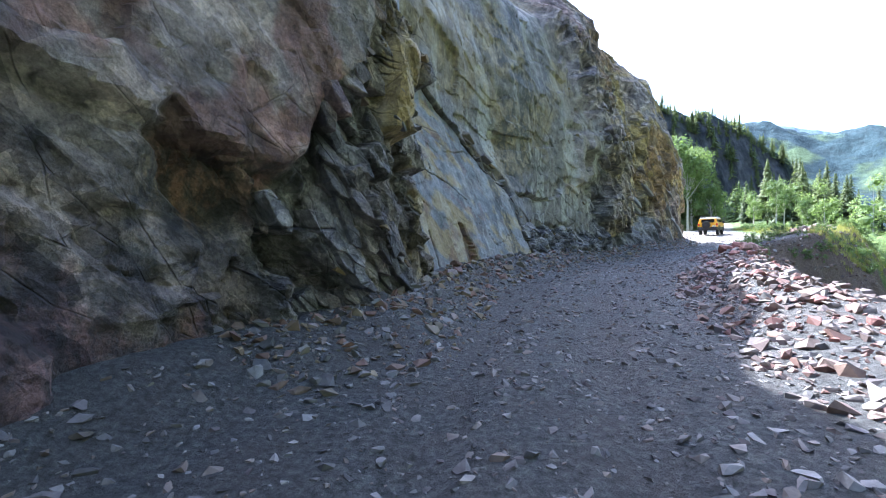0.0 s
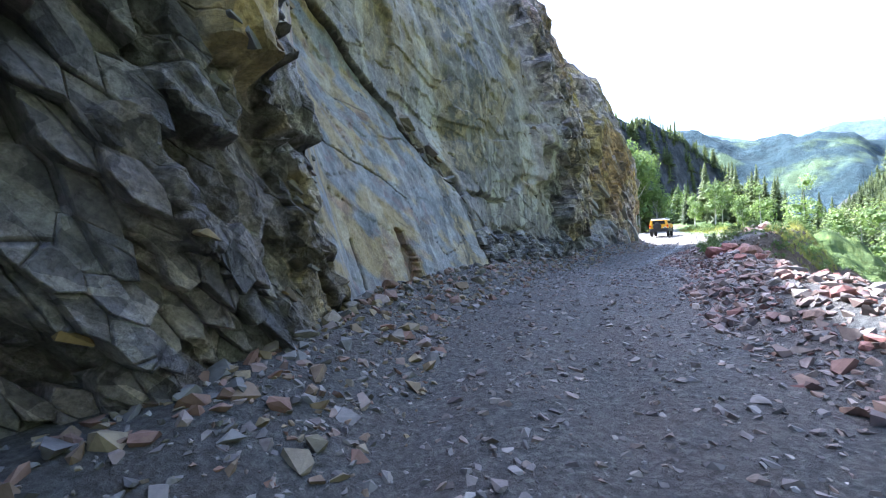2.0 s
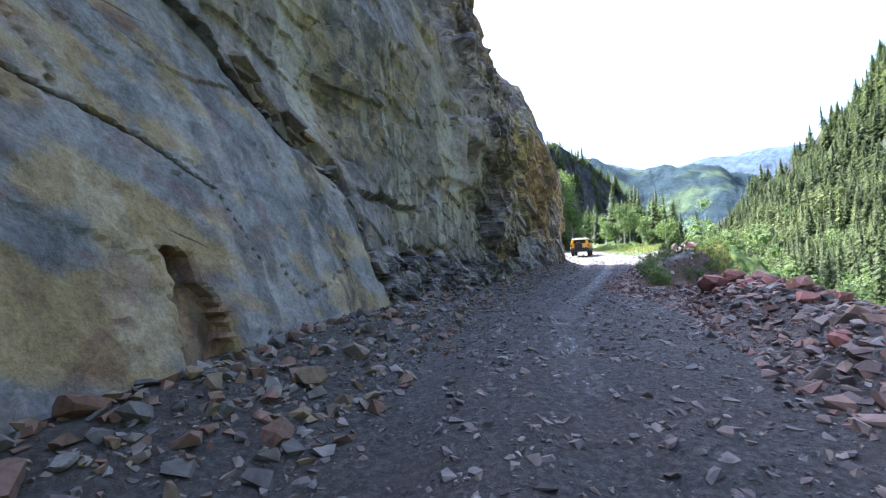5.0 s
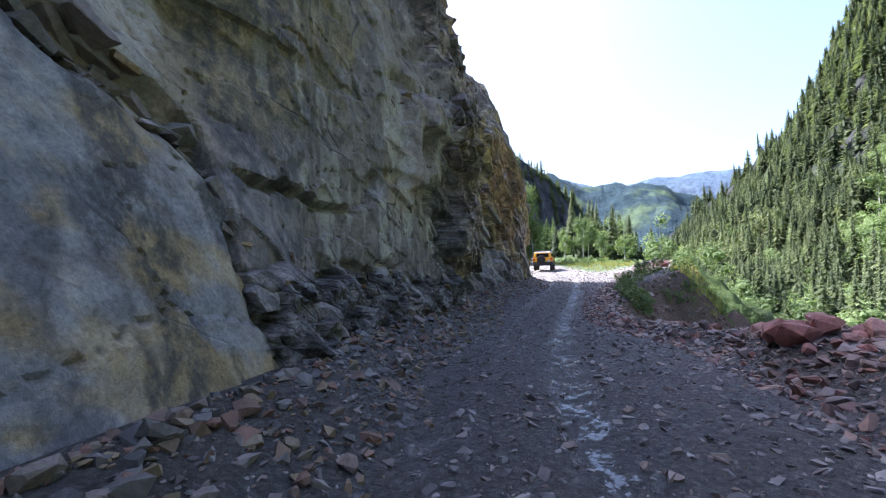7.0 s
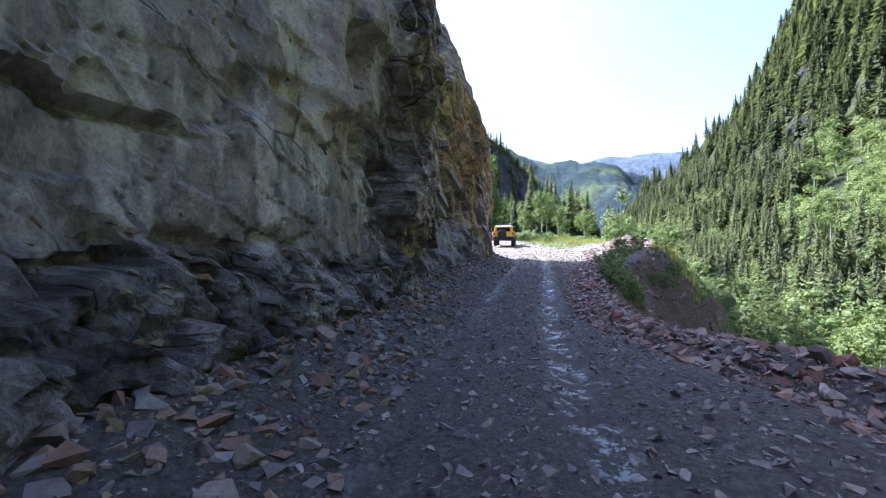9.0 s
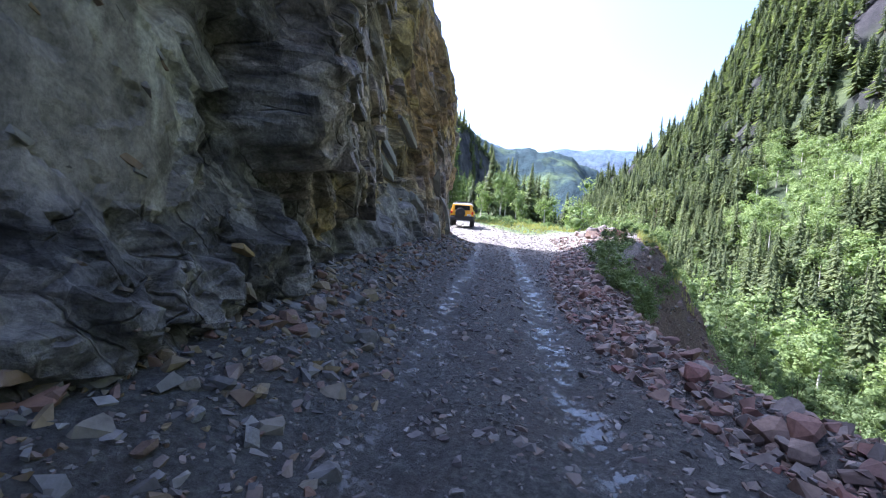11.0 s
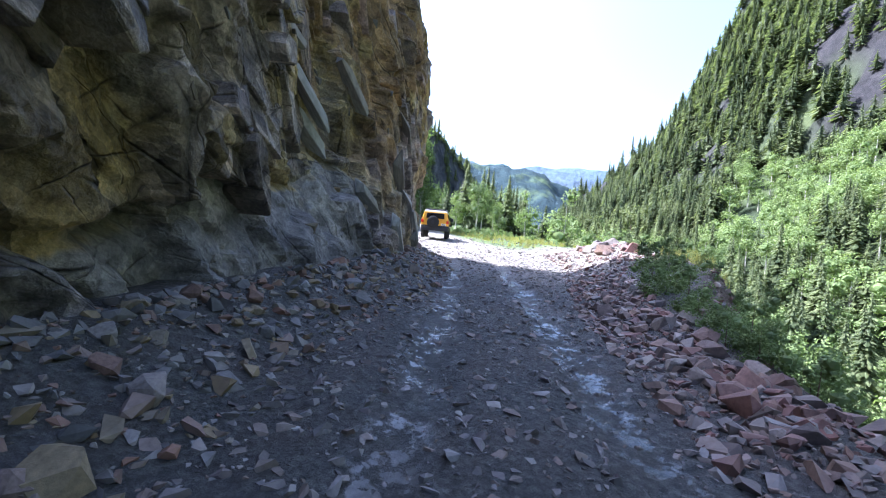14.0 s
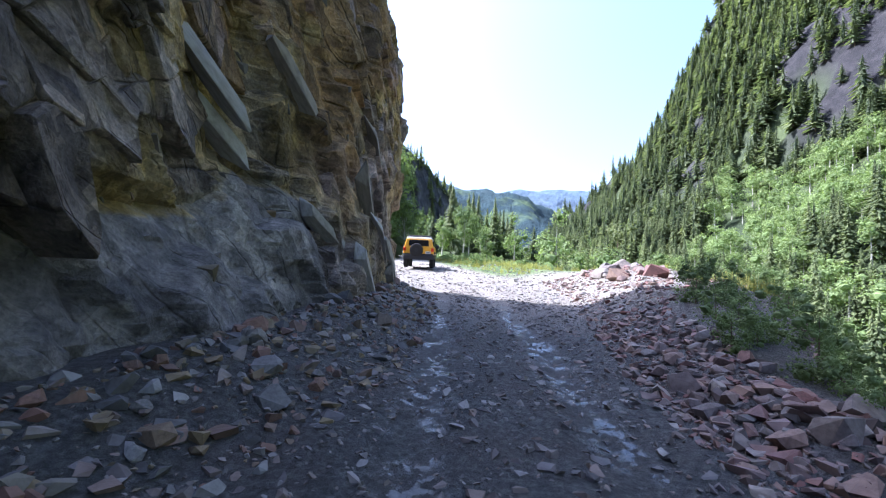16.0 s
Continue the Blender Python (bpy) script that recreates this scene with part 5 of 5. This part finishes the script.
# loose brown blocks caught in the seam over the slab
r = np.random.RandomState(77)
for i in range(34):
    u = r.uniform(12.5, 15.0)
    z = float(seam_z(np.array([u]), J2)[0]) + r.uniform(0.05, 0.7)
    if z < 2.2:
        continue
    w = float(macro(np.array([u]), np.array([z]))[0][0])
    k = r.uniform(0.16, 0.5)
    ob = new("rock_block", BLOCKS[i % 14])
    ob.matrix_basis = Matrix.LocRotScale((*to_xy(u, w + 0.02), z), Euler((r.uniform(-0.6, 0.6), 0.6 + r.uniform(-0.4, 0.4), math.atan2(UY, UX) + r.uniform(-0.4, 0.4))), (k * 1.2, k, k * 1.5))
    ob.parent = cliff
PLATE = stone_material("plate_stone", [(0.3, 0.29, 0.27), (0.42, 0.41, 0.38), (0.26, 0.23, 0.19), (0.36, 0.36, 0.35)])
PLATES = [block_mesh("rock_plate", 950 + i) for i in range(4)]
for me in PLATES:
    me.materials[0] = PLATE
# long pale plates that lean down towards the bend
for i, (u, z, l) in enumerate(((32.4, 5.0, 1.3), (33.0, 4.4, 0.8), (35.1, 3.3, 0.8), (36.9, 4.0, 1.4), (37.6, 3.2, 1.1), (38.3, 2.9, 1.2), (36.2, 2.5, 0.9), (38.9, 2.3, 0.8), (37.4, 5.4, 1.1), (34.6, 5.8, 0.9), (31.6, 5.9, 0.7))):
    w = float(cliff_w(np.array([u]), np.array([z]))[0][0])
    ob = new("rock_plate", PLATES[i % 4])
    ob.matrix_basis = Matrix.LocRotScale((*to_xy(u, w + 0.08), z), Euler((0.1 * math.sin(i * 1.7), radians(31 + 5 * math.sin(i * 2.3)), math.atan2(UY, UX) - (0.34 if u < 36 else 0.06) + 0.08 * math.sin(i * 3.1))), (2.2 * l, 0.5, 0.7 + 0.25 * l))
    ob.parent = cliff
rest = block_places(120, 3.5, 7.2, 0.0, 6.5, (0.1, 0.3), 28, 11) + block_places(160, 14.9, 24, -0.1, 1.9, (0.1, 0.35), 18, 12) + block_places(120, 20, 31, 1.8, 9.0, (0.12, 0.35), 40, 13) + block_places(120, 31, 41, 0.0, 9.0, (0.12, 0.35), 58, 14)
v, f = scatter(BLOCK_ARRAYS, [(k, np.array(t.to_matrix()) * s, o) for k, t, o, s in rest])
ob = tagged(new("rock_fragments", mesh_from("rock_fragments", v, f, BLOCK)), "small broken blocks wedged in the rock face", "rock", kind="stuff")

# ---- plants on the outer edge ----
shrubs = [tree_kind("shrub", "low leafy green shrub on the road edge", s, BARK, BRUSH, "foliage") for s in [broadleaf(rng, 1100, 0.6, 0.0, 0.03) for _ in range(3)]]
spots = []
for i in range(44):
    u = rng.uniform(28.4, 36.8)
    w = lerp(u, EDGE) + rng.uniform(0.95, max(1.5, lerp(u, RIM) + 0.5))
    spots.append((*to_xy(u, w), rng.uniform(0.35, 0.9), i % 3))
plant(shrubs, spots, "green shrubs on the road edge")
pale = [tree_kind("shrub", "sunlit yellow-green bush on the road edge", s, BARK, ASPEN, "foliage") for s in [broadleaf(rng, 1100, 0.6, 0.0, 0.03) for _ in range(2)]]
spots = []
for i in range(26):
    u = rng.uniform(36, 47)
    w = lerp(u, EDGE) + lerp(u, RIM) * rng.uniform(0.75, 1.3)
    spots.append((*to_xy(u, w), rng.uniform(0.4, 1.1), i % 2))
for i in range(26):
    u = rng.uniform(58, 84)
    w = lerp(u, EDGE) + rng.uniform(0.2, 7)
    spots.append((*to_xy(u, w), rng.uniform(0.4, 1.2), i % 2))
plant(pale, spots, "sunlit bushes on the road edge")
spots = []
for i in range(24):
    u = rng.uniform(44, 75)
    w = lerp(u, FOOT) + rng.uniform(-1.5, 2.2)
    spots.append((*to_xy(u, w), rng.uniform(0.6, 2.0), i % 3))
plant([copy_thing(s, Matrix()) for s in shrubs], spots, "green shrubs behind the bend")


def tufts(name, label, spots, tall, mat, seed):
    r = random.Random(seed)
    v, f = [], []
    for x, y, z in spots:
        for _ in range(14):
            a, l, h = r.uniform(0, 6.28), r.uniform(0.02, 0.3) * tall, tall * r.uniform(0.5, 1.2)
            bx, by = x + r.uniform(-0.1, 0.1), y + r.uniform(-0.1, 0.1)
            n = len(v)
            v += [(bx - 0.012 * math.sin(a), by + 0.012 * math.cos(a), z - 0.03), (bx + 0.012 * math.sin(a), by - 0.012 * math.cos(a), z - 0.03), (bx + l * math.cos(a), by + l * math.sin(a), z + h)]
            f.append((n, n + 1, n + 2))
    tagged(new(name, mesh_from(name, np.array(v), np.array(f), mat)), label, "grass", kind="stuff")


tufts("grass_tufts", "dry yellow-green grass on the outer bank", np.concatenate([strip(500, 35, 50, lambda u: f_edge(u) + f_rim(u) * 0.75, lambda u: f_edge(u) + f_rim(u) * 1.25, 41), strip(500, 50, 75, lambda u: f_edge(u) - 0.5, lambda u: f_edge(u) + 7, 44)]), 0.35, STRAW, 42)

# ---- the car ahead ----
PAINT = plain("yellow_paint", (0.72, 0.36, 0.015), 0.3, 0.0, 0.5, 0.05)
WHITE = plain("white_roof_paint", (0.75, 0.75, 0.72), 0.35, 0.0, 0.5, 0.05)
TRIM = plain("black_trim", (0.018, 0.018, 0.02), 0.6)
RUBBER = plain("tyre_rubber", (0.022, 0.021, 0.02), 0.85)
STEEL = plain("grey_steel", (0.35, 0.35, 0.36), 0.4, 0.9)
GLASS = plain("dark_glass", (0.01, 0.012, 0.014), 0.06, 0.0, 0.6)
LAMP = plain("red_lamp", (0.5, 0.025, 0.015), 0.25)
PLATE = plain("plate_white", (0.7, 0.7, 0.68), 0.5)


def box(x0, x1, y0, y1, z0, z1, bev=0.03, taper=0.0, taper_y=0.0):
    bm = bmesh.new()
    bmesh.ops.create_cube(bm, size=1)
    for v in bm.verts:
        top = v.co.z > 0
        k, ky = (1 - taper if top else 1), (1 - taper_y if top else 1)
        v.co = Vector(((x0 + x1) / 2 + v.co.x * (x1 - x0) * k, (y0 + y1) / 2 + v.co.y * (y1 - y0) * ky, z1 if top else z0))
    if bev:
        bmesh.ops.bevel(bm, geom=bm.edges[:], offset=bev, segments=3, affect="EDGES", profile=0.6)
    return bm


def tube(p, q, r, n=10):
    bm = bmesh.new()
    p, q = Vector(p), Vector(q)
    d = q - p
    m = Matrix.Translation((p + q) / 2) @ d.to_track_quat("Z", "Y").to_matrix().to_4x4()
    bmesh.ops.create_cone(bm, cap_ends=True, segments=n, radius1=r, radius2=r, depth=d.length, matrix=m)
    return bm


def lathe(profile, axis_turn, n=28):
    """A turned ring or disc from (radius, along) rows."""
    bm = bmesh.new()
    rings = []
    for r, a in profile:
        rings.append([bm.verts.new(axis_turn @ Vector((r * math.cos(i * 6.28318 / n), r * math.sin(i * 6.28318 / n), a))) for i in range(n)])
    for ra, rb in zip(rings, rings[1:]):
        for i in range(n):
            bm.faces.new((ra[i], ra[(i + 1) % n], rb[(i + 1) % n], rb[i]))
    return bm


def wheel(car, x, y, z, side):
    m = Matrix.Translation((x, y, z)) @ Matrix.Rotation(radians(90 * side), 4, "Y")
    tyre = part("tyre", lathe([(0.2, -0.12), (0.34, -0.135), (0.4, -0.11), (0.415, -0.05), (0.415, 0.05), (0.4, 0.11), (0.34, 0.135), (0.22, 0.12)], m), RUBBER, car)
    part("rim", lathe([(0.22, 0.1), (0.2, 0.06), (0.09, 0.09), (0.06, 0.11), (0.001, 0.11)], m), STEEL, tyre, "grey steel rim")


def offroad_car(m):
    """A boxy off-road car, nose towards +y, standing on z = 0."""
    car = tagged(new("offroad_car"), "yellow boxy off-road car with white roof on the dirt road", "car")
    part("lower_body", box(-0.9, 0.9, -2.2, 2.15, 0.52, 0.86, 0.06), TRIM, car, "black lower cladding")
    part("body", box(-0.92, 0.92, -2.18, 2.12, 0.8, 1.24, 0.09, 0.03, 0.01), PAINT, car)
    part("bonnet", box(-0.82, 0.82, 0.85, 2.05, 1.2, 1.33, 0.05, 0.05, 0.06), PAINT, car)
    part("cabin", box(-0.88, 0.88, -2.16, 0.9, 1.2, 1.74, 0.07, 0.14, 0.09), PAINT, car)
    part("roof", box(-0.77, 0.77, -2.0, 0.72, 1.72, 1.83, 0.05, 0.06, 0.03), WHITE, car, "white painted roof")
    part("rear_window", box(-0.6, 0.6, -2.165, -2.05, 1.3, 1.66, 0.03, 0.06), GLASS, car, "dark tinted glass")
    part("windscreen", box(-0.72, 0.72, 0.76, 0.88, 1.3, 1.66, 0.03, 0.05), GLASS, car, "dark tinted glass")
    for s in (-1, 1):
        for y0, y1 in ((-1.95, -1.35), (-1.1, -0.25), (-0.18, 0.6)):
            part("side_window", box(min(s * 0.8, s * 0.875), max(s * 0.8, s * 0.875), y0, y1, 1.32, 1.62, 0.02), GLASS, car, "dark tinted glass")
        part("door", box(min(s * 0.9, s * 0.932), max(s * 0.9, s * 0.932), -0.3, 0.72, 0.84, 1.24, 0.015), PAINT, car)
        part("tail_light", box(s * 0.82 - 0.08, s * 0.82 + 0.08, -2.215, -2.12, 1.0, 1.2, 0.03), LAMP, car, "red tail light")
        part("door_mirror", box(s * 1.03 - 0.1, s * 1.03 + 0.1, 0.62, 0.75, 1.24, 1.46, 0.04), TRIM, car)
        for y in (-1.4, 1.32):
            part("wheel_arch", box(s * 0.9 - 0.07, s * 0.9 + 0.07, y - 0.52, y + 0.52, 0.84, 0.98, 0.04, 0.0, 0.25), TRIM, car)
            wheel(car, s * 0.78, y, 0.415, s)
        part("rack_rail", tube((s * 0.66, -1.85, 1.93), (s * 0.66, 0.55, 1.93), 0.025), TRIM, car)
        for y in (-1.6, -0.6, 0.4):
            part("rack_foot", tube((s * 0.66, y, 1.8), (s * 0.66, y, 1.93), 0.02), TRIM, car)
    for y in (-1.8, -1.2, -0.6, 0.0, 0.5):
        part("rack_bar", tube((-0.66, y, 1.93), (0.66, y, 1.93), 0.02), TRIM, car)
    part("rear_bumper", box(-0.88, 0.88, -2.34, -2.1, 0.5, 0.76, 0.05), TRIM, car)
    part("front_bumper", box(-0.88, 0.88, 2.02, 2.3, 0.5, 0.78, 0.05), TRIM, car)
    m2 = Matrix.Translation((-0.12, -2.29, 1.06)) @ Matrix.Rotation(radians(90), 4, "X")
    spare = part("spare_wheel", lathe([(0.001, 0.1), (0.12, 0.12), (0.3, 0.12), (0.38, 0.09), (0.4, 0.0), (0.38, -0.1), (0.2, -0.12)], m2), RUBBER, car, "black covered spare wheel")
    part("hub", lathe([(0.1, 0.118), (0.08, 0.14), (0.001, 0.145)], m2), TRIM, spare)
    plate = part("number_plate", box(0.42, 0.72, -2.225, -2.18, 0.86, 1.0, 0.008), PLATE, car, "white plate with dark bars")
    for i in range(2):
        part("bar", box(0.46, 0.68, -2.231, -2.222, 0.89 + 0.05 * i, 0.915 + 0.05 * i, 0), TRIM, plate)
    car.matrix_basis = m
    return car


car_u, car_w = to_uw(29.2, 45.9)
car_z = float(ground_z(np.array(car_u), np.array(car_w)))
offroad_car(pose(29.2, 45.9, car_z + 0.01, 2.5, 0, -41))
